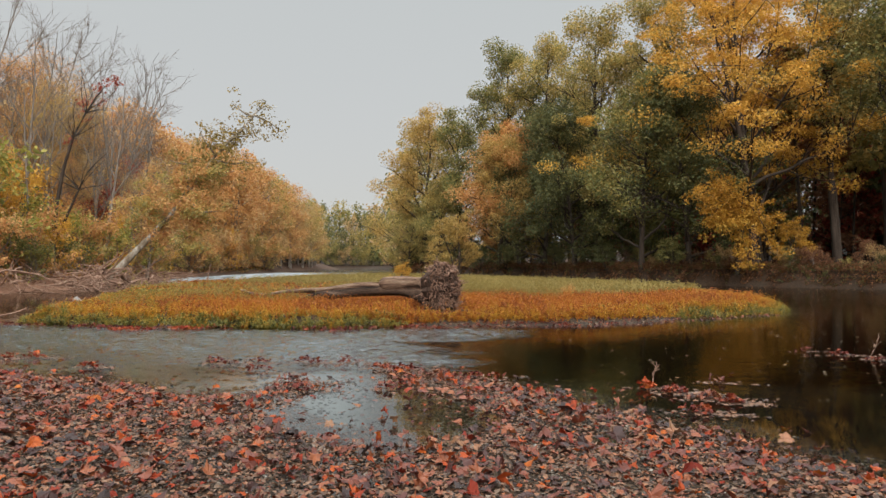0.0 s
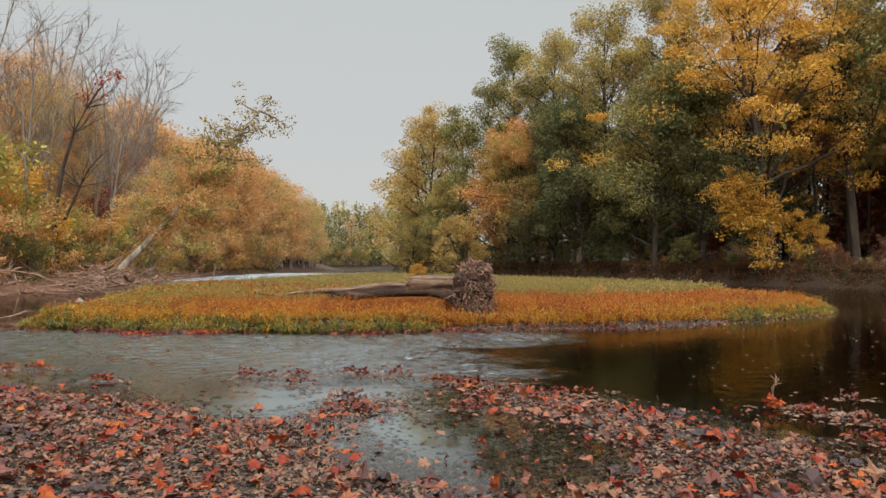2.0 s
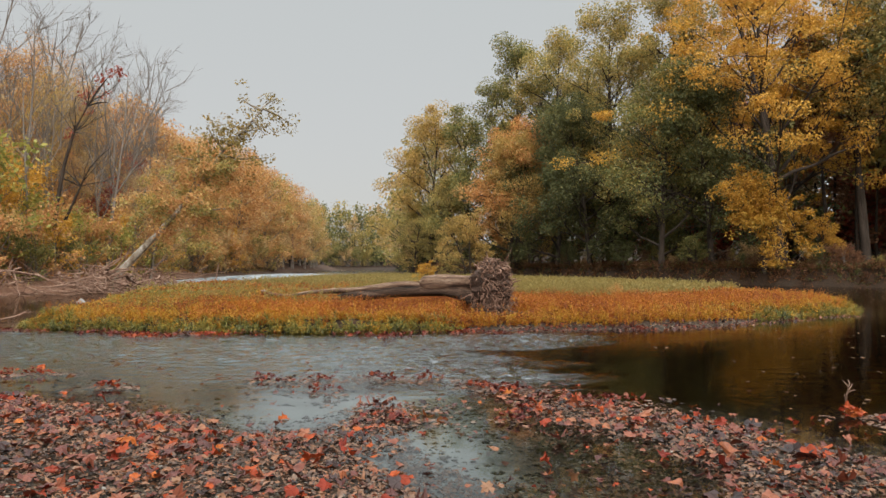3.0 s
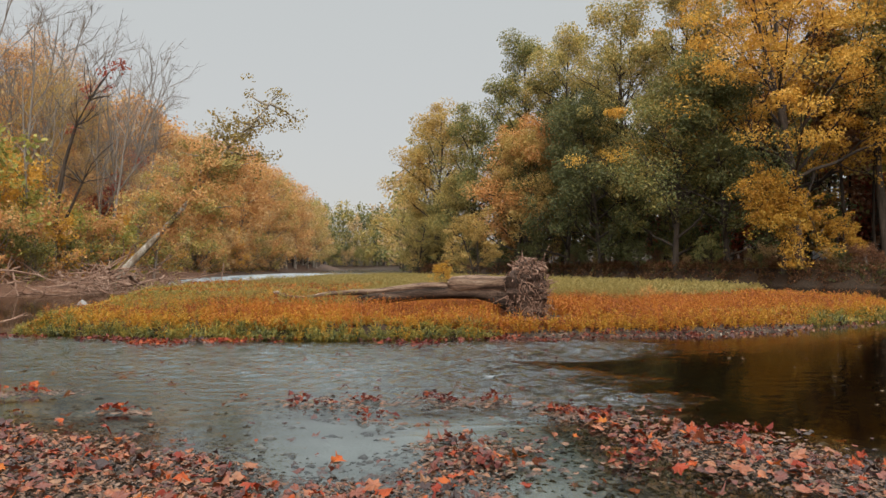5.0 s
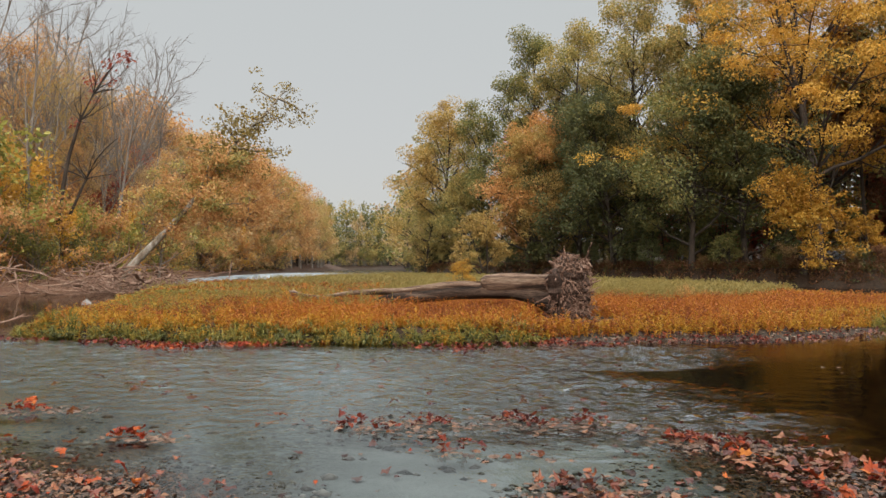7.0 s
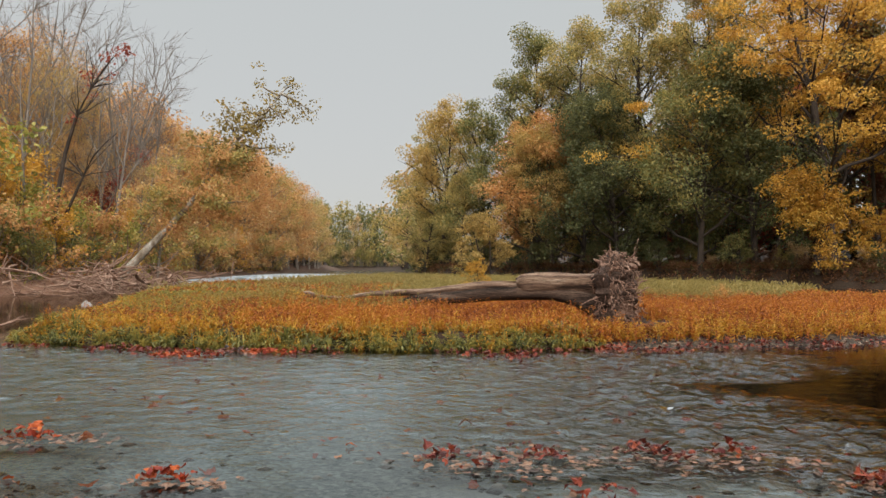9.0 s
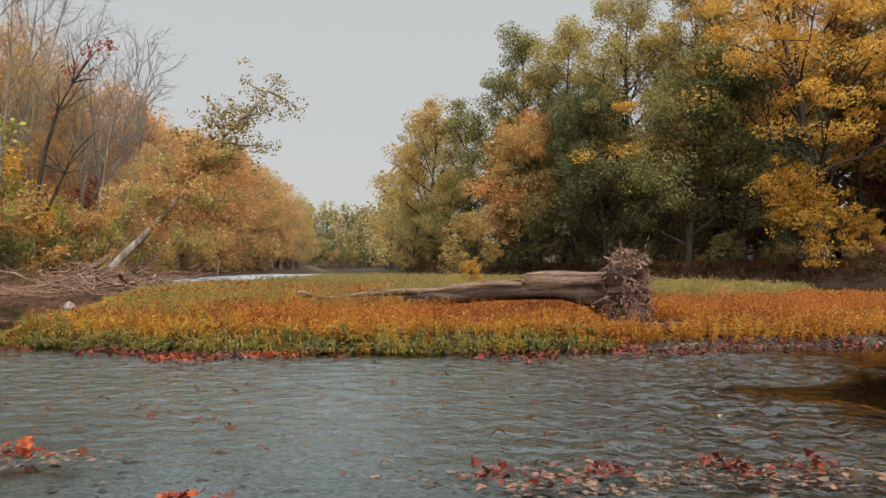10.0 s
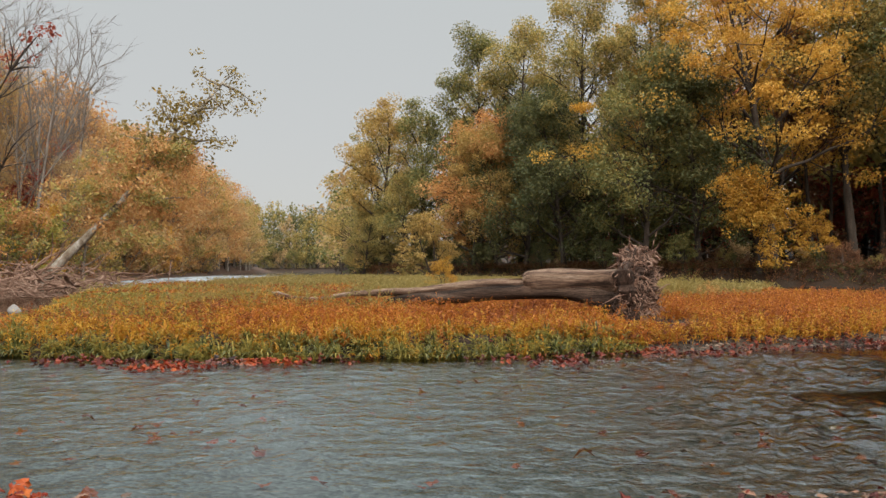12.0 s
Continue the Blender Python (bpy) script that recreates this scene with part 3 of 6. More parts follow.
def tree_shape(seed, height, radius, limbs=13, first=0.25, spread=0.34, rise=0.55, lean=(0, 0), fork=1, twigs=5, fine=0, wander=0.12, pointed=0.6, plain=False):
    """Lines of trunk, limbs and branches, and the ends that carry leaves."""
    rng = np.random.default_rng(seed)
    lines, ends = [], []
    trunks = []
    for f in range(fork):
        off = rng.normal(size=2) * (0.16 if fork > 1 else 0.02)
        way = np.array([lean[0] + off[0], lean[1] + off[1], 1.0])
        t = bend(rng, (0, 0, -0.4), way, height * (1.0 if f == 0 else 0.85), 11, 0.035, 0.02)
        r = radius * (0.75 if fork > 1 else 1) * (1 - np.linspace(0, 1, 12)) ** 0.8 + 0.02
        r[0] *= 1.5
        lines.append((t[::2], r[::2], 5) if plain else (t, r, 7))
        trunks.append((t, r))
    for f, (t, r) in enumerate(trunks):
        for k in range(limbs // fork):
            s = first + (0.97 - first) * ((k + rng.random() * 0.6) / (limbs // fork))
            i = s * 11
            a = int(i)
            p = t[a] + (t[min(a + 1, 11)] - t[a]) * (i - a)
            turn = k * 2.4 + rng.random() * 0.8 + f
            reach = height * spread * ((1 - s) ** pointed * 0.9 + 0.16) * (0.75 + 0.5 * rng.random())
            way = (np.cos(turn), np.sin(turn), rise + 0.5 * s)
            line = bend(rng, p, way, reach, 6, wander, 0.04)
            rr = max(0.02, np.interp(i, np.arange(12), r) * 0.55)
            taper = rr * (1 - np.linspace(0, 1, 7)) ** 0.8 + 0.012
            lines.append((line[::2], taper[::2], 3) if plain else (line, taper, 5))
            ends.append((line[-1], 1.0))
            ends.append((line[4], 0.9))
            for q in range(twigs):
                b = 2 + int(rng.random() * 4.5)
                w = unit(line[b] - line[b - 1]) + rng.normal(size=3) * 0.65
                sub = bend(rng, line[b], w, reach * (0.35 + 0.3 * rng.random()), 4, wander * 1.3, 0.05)
                if not plain:
                    lines.append((sub, rr * 0.38 * (1 - np.linspace(0, 1, 5)) + 0.008, 3))
                ends.append((sub[-1], 0.9))
                for z in range(fine):
                    g = 1 + int(rng.random() * 3.5)
                    w2 = unit(sub[g] - sub[g - 1]) + rng.normal(size=3) * 0.6
                    tw = bend(rng, sub[g], w2, reach * 0.28 * (0.6 + 0.8 * rng.random()), 3, wander, 0.06)
                    lines.append((tw, 0.014 * (1 - np.linspace(0, 1, 4)) + 0.006, 3))
                    ends.append((tw[-1], 0.6))
    return lines, ends, rng


def build_tree(name, seed, height, radius, bark, leaves, per_end=60, clump=1.2, leaf=0.2, flat=0.6, drop=0.0, **shape):
    """A tree as a thing with its trunk and crown."""
    lines, ends, rng = tree_shape(seed, height, radius, **shape)
    root = new(name)
    stems = shape.get("fork", 1)
    for line in lines[:stems]:
        V, F = tubes([line])
        part("trunk", V, F, bark, root, smooth=True)
    V, F = tubes(lines[stems:])
    tagged(part("branchwork", V, F, bark, root, smooth=True), kind="stuff")
    if per_end:
        C, N = [], []
        for p, w in ends:
            if rng.random() < drop:
                continue
            k = int(per_end * w * (0.5 + rng.random()))
            d = unit(rng.normal(size=(k, 3))) * (rng.random((k, 1)) ** 0.4) * clump * (0.6 + 0.7 * rng.random())
            d[:, 2] *= flat
            C.append(p + d)
            N.append(unit(d * 0.6 / clump + np.array([0, 0, 0.55]) + rng.normal(size=(k, 3)) * 0.55))
        C, N = np.concatenate(C), np.concatenate(N)
        ok = C[:, 2] > 0.3
        C, N = C[ok], N[ok]
        V, F = leaf_cards(C, N, leaf * (0.55 + 0.8 * rng.random(len(C))), rng)
        part("crown", V, F, leaves, root)
    return root


def stand(x, y, turn=0.0, size=1.0, sink=0.1, z=None):
    return pose(x, y, (ground_z(x, y) if z is None else z) - sink, 0, 0, turn) @ Matrix.Scale(size, 4)


def recolour(tree, leaves):
    for child in tree.children:
        if child.name.startswith("crown"):
            child.material_slots[0].link = "OBJECT"
            child.material_slots[0].material = leaves


def plant(proto, x, y, turn, size, leaves, label, category="tree", group=""):
    """A copy of a tree at a place, with leaves of its own colour."""
    ob = copy_thing(proto, stand(x, y, turn, size))
    if leaves:
        recolour(ob, leaves)
    return tagged(ob, label, category, group)


def first_place(proto, x, y, turn, size, label, category="tree", group=""):
    proto.matrix_basis = stand(x, y, turn, size)
    return tagged(proto, label, category, group)


# ---- trees of the right bank ----
RB = "trees on the dark wooded bank"
gold = build_tree("gold_tree", 11, 31, 0.5, B_DARK, C_GOLD, per_end=235, clump=1.65, leaf=0.13, flat=0.5, limbs=26, first=0.14, spread=0.40, rise=0.6, fork=2, twigs=6, pointed=0.45)
first_place(gold, 23.3, 63.5, 20, 1.0, "tall golden autumn tree with dark forked trunks and open crown", group=RB)
olive = build_tree("olive_tree", 12, 33, 0.5, B_DARK, C_OLIVE, per_end=235, drop=0.32, clump=1.75, leaf=0.16, flat=0.85, limbs=26, first=0.14, spread=0.28, rise=0.7, twigs=6, pointed=0.5)
first_place(olive, 1.5, 101, 0, 0.94, "tall olive-green tree turning yellow at the tips", group=RB)
recolour(olive, C_GREEN)
plant(olive, 12.3, 83, 110, 0.92, C_OLIVE, "tall olive tree with yellow patches above the others", group=RB)
plant(olive, 6.5, 96, 200, 0.95, C_OLIVE, "tall olive tree with yellowing crown behind the bank", group=RB)
plant(olive, 17.5, 78, 300, 0.94, C_OLIVE, "tall dark green tree with sparse yellow leaves", group=RB)
broad = build_tree("broad_tree", 13, 25, 0.45, B_DARK, C_TANGOLD, per_end=190, drop=0.32, clump=1.9, leaf=0.19, flat=0.75, limbs=20, first=0.12, spread=0.36, rise=0.45, twigs=6, pointed=0.55)
first_place(broad, -13.5, 120, 0, 1.02, "broad tan-orange tree reaching out over the river", group=RB)
plant(broad, -14.5, 133, 140, 0.95, C_OLIVE, "broad olive tree at the river bend", group=RB)
plant(broad, -6.5, 111, 70, 0.9, C_GREEN, "broad dark green tree between taller ones", group=RB)
full = build_tree("full_tree", 14, 20, 0.3, B_DARK, C_GREEN, per_end=165, drop=0.32, clump=1.6, leaf=0.155, flat=0.8, limbs=24, first=0.08, spread=0.34, rise=0.35, twigs=6, pointed=0.6)
first_place(full, 14.6, 69.5, 0, 0.92, "green tree with yellowing outer leaves on the bank", group=RB)
plant(full, 0.2, 94, 50, 1.02, C_SALMON, "salmon-orange tree glowing before dark green ones", group=RB)
plant(full, 5.8, 86, 130, 1.05, C_DARK, "dark green tree with dense leaves", group=RB)
plant(full, 9.2, 80, 230, 1.0, C_DARK, "dense dark green tree with some yellow leaves", group=RB)
plant(full, 18.8, 67.5, 300, 0.95, C_DARK, "dark green tree beside the golden one", group=RB)
plant(full, -9.8, 112, 20, 0.75, C_OLIVE, "olive tree low over the water", group=RB)
plant(full, -16.5, 121, 80, 0.66, C_OLIVE, "olive tree hanging over the river bend", group=RB)
plant(full, -17.5, 134, 160, 0.62, C_TAN, "tan tree at the river bend", group=RB)
plant(full, 3.0, 91, 260, 0.9, C_TANGOLD, "small golden tree between green ones", group=RB)
high = build_tree("high_tree", 18, 27, 0.4, B_DARK, C_GREEN, per_end=150, drop=0.35, clump=1.6, leaf=0.16, flat=0.75, limbs=20, first=0.42, spread=0.33, rise=0.6, fork=2, twigs=6, pointed=0.45)
first_place(high, 44, 62, 40, 1.0, "tall green tree with dark forked trunks", group=RB)
plant(high, 34.5, 60.5, 10, 1.0, C_GREEN, "large green tree with dark limbs on the bank", group=RB)
plant(high, 31.5, 66, 170, 1.05, C_OLIVE, "tall thinning olive tree with dark limbs", group=RB)
plant(gold, 27.5, 74, 60, 0.98, C_GOLD, "tall golden tree deeper in the wood", group=RB)
plant(high, 38, 66, 250, 1.1, C_GREEN, "tall green tree with open crown", group=RB)

low = build_tree("low_tree", 15, 9, 0.14, B_DARK, C_YELLOW, per_end=78, clump=0.82, leaf=0.115, limbs=17, first=0.1, spread=0.42, rise=0.35, fork=2, twigs=5, pointed=0.4, wander=0.16)
first_place(low, 26.6, 62.4, 0, 0.5, "small yellow tree on the bank beside the golden one", group=RB)
plant(low, -4.75, 87, 60, 1.95, C_TANGOLD, "small rounded tan-yellow tree before dark trees", group=RB)
plant(low, -7.4, 92, 160, 0.85, C_OLIVE, "small olive tree at the water's edge", group=RB)
plant(low, 30.6, 59.6, 220, 0.6, C_BROWN, "small brown tree in the dark wood's edge", group=RB)
plant(low, 34.2, 58.2, 20, 0.7, C_GOLD, "small golden-brown tree on the bank", group=RB)
plant(low, 11.8, 73, 300, 0.8, C_DARK, "dark green sapling under taller trees", group=RB)
plant(low, 16.8, 66, 45, 0.72, C_GREEN, "green sapling on the bank", group=RB)
for k, (x, y, s, c) in enumerate(((7.2, 82, 0.7, C_DARK), (1.2, 91.5, 0.8, C_DARK), (-2.5, 96, 0.9, C_DARK), (-12, 114, 1.0, C_OLIVE), (-15.5, 127, 1.0, C_OLIVE), (-18, 140, 1.1, C_TAN),
                                  (25.8, 60.5, 0.45, C_BROWN), (36.5, 54.5, 0.6, C_BROWN), (27.5, 59.5, 0.35, C_BROWN))):
    plant(low, x, y, k * 77, s, c, "low bushy tree at the edge of the wood", group=RB)

# the wood behind: bare trunks under a closed canopy
pole = build_tree("forest_tree", 16, 22, 0.2, B_DARK, C_BROWN, per_end=22, clump=1.8, leaf=0.5, limbs=8, first=0.45, spread=0.2, rise=0.8, twigs=3, plain=True)
first_place(pole, 30, 70, 0, 1.0, "thin dark forest tree with brown leaves", group="forest trees behind the bank")
rng = np.random.default_rng(5)
for k in range(80):
    s = rng.random()
    along = np.array([46, 56]) * (1 - s) + np.array([-10, 128]) * s
    x, y = along + np.array([0.82, 0.57]) * (3 + 34 * rng.random() ** 0.8) + rng.normal(size=2)
    c = (C_BROWN, C_BROWN, C_RED, C_DARK, C_DARK, C_GREEN, C_OLIVE)[int(rng.random() * 7)]
    plant(pole, x, y, rng.random() * 360, 0.75 + 0.5 * rng.random(), c, "thin dark forest tree in the shaded wood", group="forest trees behind the bank")

# dense undergrowth and saplings that close the wood
filler = build_tree("forest_sapling", 17, 13, 0.12, B_DARK, C_DARK, per_end=20, clump=1.5, leaf=0.29, limbs=16, first=0.02, spread=0.32, rise=0.3, twigs=3, pointed=0.35, plain=True)
first_place(filler, 30, 80, 0, 1.0, "dark leafy sapling inside the shaded wood", group="saplings inside the wood")
for k in range(56):
    s = rng.random()
    along = np.array([46, 56]) * (1 - s) + np.array([-12, 124]) * s
    x, y = along + np.array([0.82, 0.57]) * ((18 if s < 0.3 else 9) + 32 * rng.random()) + rng.normal(size=2)
    c = (C_BROWN, C_DARK, C_DARK, C_BROWN, C_RED, C_GREEN)[int(rng.random() * 6)]
    plant(filler, x, y, rng.random() * 360, 0.7 + 0.9 * rng.random(), c, "dark leafy sapling inside the shaded wood", group="saplings inside the wood")
for k in range(30):
    s = (k + rng.random() * 0.6) / 30
    along = np.array([16, 68]) * (1 - s) + np.array([-24, 138]) * s
    x, y = along + np.array([0.85, 0.5]) * (2.5 + 3 * rng.random())
    plant(filler, x, y, rng.random() * 360, 0.35 + 0.4 * rng.random(), (C_DARK, C_DARK, C_DARK, C_GREEN)[k % 4], "dark green sapling at the wood's edge", group="saplings inside the wood")

for k in range(44):
    x, y = 22 + 44 * rng.random(), 88 + 26 * rng.random()
    plant((pole, filler)[k % 2], x, y, rng.random() * 360, 0.8 + 0.5 * rng.random(), (C_BROWN, C_BROWN, C_RED, C_TAN)[int(rng.random() * 4)], "brown-leaved tree deep in the wood", group="forest trees behind the bank")

# ---- trees of the left bank ----
def left_edge(y):
    """Where the left bank's waterline runs."""
    return float(np.interp(y, [p[1] for p in LEFT_BANK], [p[0] for p in LEFT_BANK]))


LB = "trees on the misty bank"
amber = build_tree("amber_tree", 21, 19, 0.28, B_GREY, C_ORANGE, per_end=85, clump=1.4, leaf=0.105, flat=0.75, limbs=17, first=0.13, spread=0.3, rise=0.6, twigs=6, pointed=0.5)
first_place(amber, -38, 51, 0, 0.8, "orange autumn tree with thin grey trunk on the bank", group=LB)
distant = build_tree("distant_tree", 24, 19, 0.28, B_GREY, C_TAN, per_end=44, clump=1.6, leaf=0.20, flat=0.8, limbs=16, first=0.08, spread=0.3, rise=0.5, twigs=4, pointed=0.5, plain=True)
first_place(distant, -50, 88, 0, 1.0, "tan autumn tree standing far down the misty bank", group=LB)
far_tree = build_tree("far_tree", 26, 19, 0.2, B_DARK, C_OLIVE, per_end=10, clump=1.7, leaf=0.42, flat=0.8, limbs=15, first=0.03, spread=0.3, rise=0.5, twigs=4, pointed=0.5, plain=True)
first_place(far_tree, -92, 331, 0, 1.2, "far autumn tree closing the view down the river", group="far trees at the river bend")
bare = build_tree("bare_tree", 22, 24, 0.19, B_GREY, C_TAN, per_end=0, limbs=16, first=0.3, spread=0.3, rise=1.1, fork=2, twigs=6, fine=4, wander=0.09, pointed=0.35)
first_place(bare, -36.5, 62, 0, 0.92, "tall bare grey tree with fine upright twigs", group=LB)
for k, (x, y, s) in enumerate(((-33.5, 60, 0.9), (-40, 68, 0.95), (-45, 72, 0.95), (-37.5, 72, 0.9), (-45, 52, 0.95), (-41.5, 57.5, 0.9), (-38.5, 53, 0.85), (-35.5, 47.5, 0.85), (-31.8, 54, 0.72), (-43, 64, 0.95), (-48, 60, 1.0), (-37, 43, 0.9), (-40.5, 46, 0.95))):
    plant(bare, x, y, 60 + 70 * k, s, None, "tall bare grey tree with fine upright twigs", group=LB)
slender = build_tree("slender_tree", 25, 21, 0.15, B_GREY, C_TAN, per_end=0, limbs=9, first=0.42, spread=0.22, rise=1.2, twigs=3, fine=1, wander=0.08, pointed=0.4)
first_place(slender, -30.6, 52.5, 0, 0.8, "slender bare grey trunk among orange leaves", group=LB)
sparse = build_tree("thinning_tree", 27, 20, 0.15, B_GREY, C_ORANGE, per_end=58, clump=1.25, leaf=0.085, flat=0.8, limbs=15, first=0.25, spread=0.25, rise=0.9, twigs=6, pointed=0.4)
first_place(sparse, -37.2, 57, 0, 0.85, "thinning autumn tree with sparse orange leaves", group=LB)
rng = np.random.default_rng(18)
for k in range(22):
    y = 43 + 1.5 * k + rng.normal() * 0.6
    plant(sparse, left_edge(y) - 5.5 - 9 * rng.random(), y, rng.random() * 360, (0.58 if y < 55 else 0.72) + 0.18 * rng.random(), (C_ORANGE, C_TAN, C_TANGOLD, C_ORANGE)[k % 4], "thinning autumn tree with sparse leaves", group=LB)
for k in range(30):
    y = 41 + 1.5 * k + rng.normal() * 0.6
    plant(slender, left_edge(y) - 3.0 - 5.5 * rng.random(), y, rng.random() * 360, 0.62 + 0.3 * rng.random(), None, "slender bare grey trunk among orange leaves", group=LB)
rng = np.random.default_rng(8)
for k, (x, y, s, c) in enumerate(((-33.5, 43, 0.58, C_ORANGE), (-36.5, 46, 0.66, C_ORANGE), (-42, 48, 0.72, C_GOLD), (-34.5, 53, 0.62, C_TAN), (-41, 58, 0.76, C_ORANGE), (-47, 55, 0.8, C_TAN),
                                  (-32.5, 50, 0.55, C_ORANGE), (-31.5, 57, 0.6, C_TAN), (-36, 66, 0.7, C_RED), (-33, 63, 0.6, C_ORANGE), 
                                  (-30.5, 40, 0.46, C_GOLD), (-39, 42, 0.66, C_ORANGE), (-46, 46, 0.75, C_TAN), (-52, 62, 0.85, C_ORANGE), (-37, 71, 0.75, C_TAN), (-42, 70, 0.85, C_ORANGE))):
    plant(amber if y < 75 and x > -45 else distant, x, y, rng.random() * 360, s * (0.95 + 0.1 * rng.random()), c, "orange and tan autumn tree on the misty bank", group=LB)
for k in range(64):
    y = 76 + 3.2 * (k // 2) * (1 + 0.022 * (k // 2)) + rng.normal()
    x = left_edge(y) - (2.0 if k % 2 else 6.5) - 3 * rng.random()
    c = (C_ORANGE, C_TAN, C_SALMON, C_ORANGE, C_SALMON, C_ORANGE)[int(rng.random() * 6)] if y < 150 else (C_TAN, C_OLIVE, C_TAN, C_ORANGE)[int(rng.random() * 4)]
    plant(distant, x, y, rng.random() * 360, min(1.1, 0.86 + (y - 70) * 0.0032) * (0.86 + 0.24 * rng.random()), c, "orange and tan autumn tree down the misty bank", group=LB)
for k in range(60):
    row = k % 3
    x, y = -130 + (k // 3) * 5.0 + rng.normal() * 1.5, 326 + 14 * row + 5 * rng.random()
    plant(far_tree, x, y, rng.random() * 360, (0.8, 1.1, 1.25)[row] * (0.9 + 0.25 * rng.random()), (C_GREEN, C_OLIVE, C_DARK, C_TAN, C_GREEN, C_OLIVE, C_DARK)[k % 7], "far autumn tree closing the view down the river", group="far trees at the river bend")
for k in range(9):
    y = 150 + 18 * k
    plant(far_tree, 5.5 - 0.176 * y + rng.normal(), y, rng.random() * 360, 0.9 + 0.3 * rng.random(), (C_OLIVE, C_TAN, C_GREEN)[k % 3], "far autumn tree along the river", group="far trees at the river bend")
for k in range(34):
    s = k / 33
    x, y = left_edge(47 + 190 * s) - 7 - 10 * max(0.0, 1 - s * 5) + rng.normal() * 1.5, 47 + 190 * s + rng.normal()
    plant(filler, x, y, rng.random() * 360, 0.8 + 0.5 * rng.random(), (C_ORANGE, C_SALMON, C_TAN, C_ORANGE, C_TAN)[k % 5], "orange leafy young tree among taller ones", group=LB)
shrub = build_tree("shrub", 23, 4.2, 0.06, B_GREY, C_ORANGE, per_end=27, clump=0.68, leaf=0.115, flat=0.8, limbs=13, first=0.08, spread=0.5, rise=0.6, fork=3, twigs=4, pointed=0.3, plain=True)
first_place(shrub, -27.9, 40.5, 0, 1.0, "yellow-orange shrub on the river bank", "shrub", "bank shrubs")
SHRUBS = ((-29, 36.5, 1.5, C_LIME), (-30.5, 38.5, 1.6, C_LIME), (-28.5, 38, 0.8, C_GREEN), (-27.6, 39.3, 0.6, C_GREEN), (-29.5, 42, 1.0, C_LIME), (-28.4, 43, 0.75, C_GOLD), (-29.5, 46, 0.9, C_LIME), (-28.2, 45, 0.6, C_GREEN),
          (-30, 48.5, 1.0, C_ORANGE), (-29.6, 50.5, 0.9, C_LIME), (-31.3, 53.5, 1.1, C_GOLD), (-32, 56.5, 1.0, C_LIME), (-33.5, 60, 1.2, C_ORANGE), (-34.5, 63.5, 1.1, C_LIME), (-36, 67, 1.2, C_ORANGE), (-37.5, 71, 1.2, C_OLIVE),
          (-39, 75, 1.2, C_GOLD), (-41, 80, 1.3, C_ORANGE), (-42.5, 86, 1.3, C_LIME), (-44, 94, 1.4, C_ORANGE), (-46, 104, 1.5, C_OLIVE), (-47, 113, 1.5, C_GOLD), (-49, 124, 1.6, C_TAN), (-51, 137, 1.6, C_OLIVE), (-53, 152, 1.8, C_TAN),
          (-33, 48, 1.0, C_SALMON), (-34, 56, 1.4, C_RED), (-31.5, 44, 1.3, C_GOLD), (-33, 41, 1.4, C_GOLD), (-35, 60, 1.4, C_SALMON), (-27.4, 35, 0.9, C_ORANGE), (-28.5, 33, 1.2, C_GOLD))
for k, (x, y, s, c) in enumerate(SHRUBS):
    plant(shrub, x, y, k * 67, s, c, "autumn shrub on the river bank", "shrub", "bank shrubs")
for k in range(46):
    s = k / 45
    i = s * 4.99
    a = int(i)
    p0, p1 = RIGHT_BANK[2 + a], RIGHT_BANK[3 + a]
    x, y = p0[0] + (p1[0] - p0[0]) * (i - a) + 2.0 + rng.random() * 2.5, p0[1] + (p1[1] - p0[1]) * (i - a) + 1.2 + rng.random()
    plant(shrub, x, y, k * 67, 0.22 + 0.3 * rng.random(), (C_BROWN, C_BROWN, C_DARK, C_TAN, C_OLIVE)[k % 5], "low brown shrub on the shaded bank", "shrub", "bank shrubs")
for k in range(30):
    y = 58 + 3.1 * k + rng.normal()
    plant(shrub, left_edge(y) - 1.6 - 1.2 * rng.random(), y, k * 83, 1.0 + 0.6 * rng.random(), (C_ORANGE, C_TAN, C_SALMON, C_OLIVE, C_TAN)[k % 5], "autumn shrub at the foot of the bank trees", "shrub", "bank shrubs")
for k in range(26):
    plant(shrub, -104 + 4.2 * k + rng.normal(), 324 + 2 * rng.random(), k * 51, 1.6 + 0.9 * rng.random(), (C_GREEN, C_OLIVE, C_DARK, C_TAN)[k % 4], "low bush at the far river bend", "shrub", "bank shrubs")
plant(shrub, 3.85, 28.4, 0, 0.15, C_SALMON, "small salmon-leaved seedling in the pale grass", "shrub")
plant(low, -3.97, 36.3, 30, 0.36, C_YELLOW, "golden bush on the grassy island", "shrub")


# ---- the leaning sycamore and the vine-clad tree of the left bank ----
def leafy(parent, centres, radii, count, leaf, leaves, seed, flat=0.7, name="crown", label=""):
    rng = np.random.default_rng(seed)
    C, N = [], []
    for c, r in zip(centres, radii):
        k = max(3, int(count * (0.6 + 0.8 * rng.random())))
        d = unit(rng.normal(size=(k, 3))) * rng.random((k, 1)) ** 0.5 * r
        d[:, 2] *= flat
        C.append(np.asarray(c) + d)
        N.append(unit(d / max(r, 0.1) * 0.5 + np.array([0, 0, 0.5]) + rng.normal(size=(k, 3)) * 0.6))
    C, N = np.concatenate(C), np.concatenate(N)
    V, F = leaf_cards(C, N, leaf * (0.6 + 0.8 * rng.random(len(C))), rng)
    return part(name, V, F, leaves, parent, label)


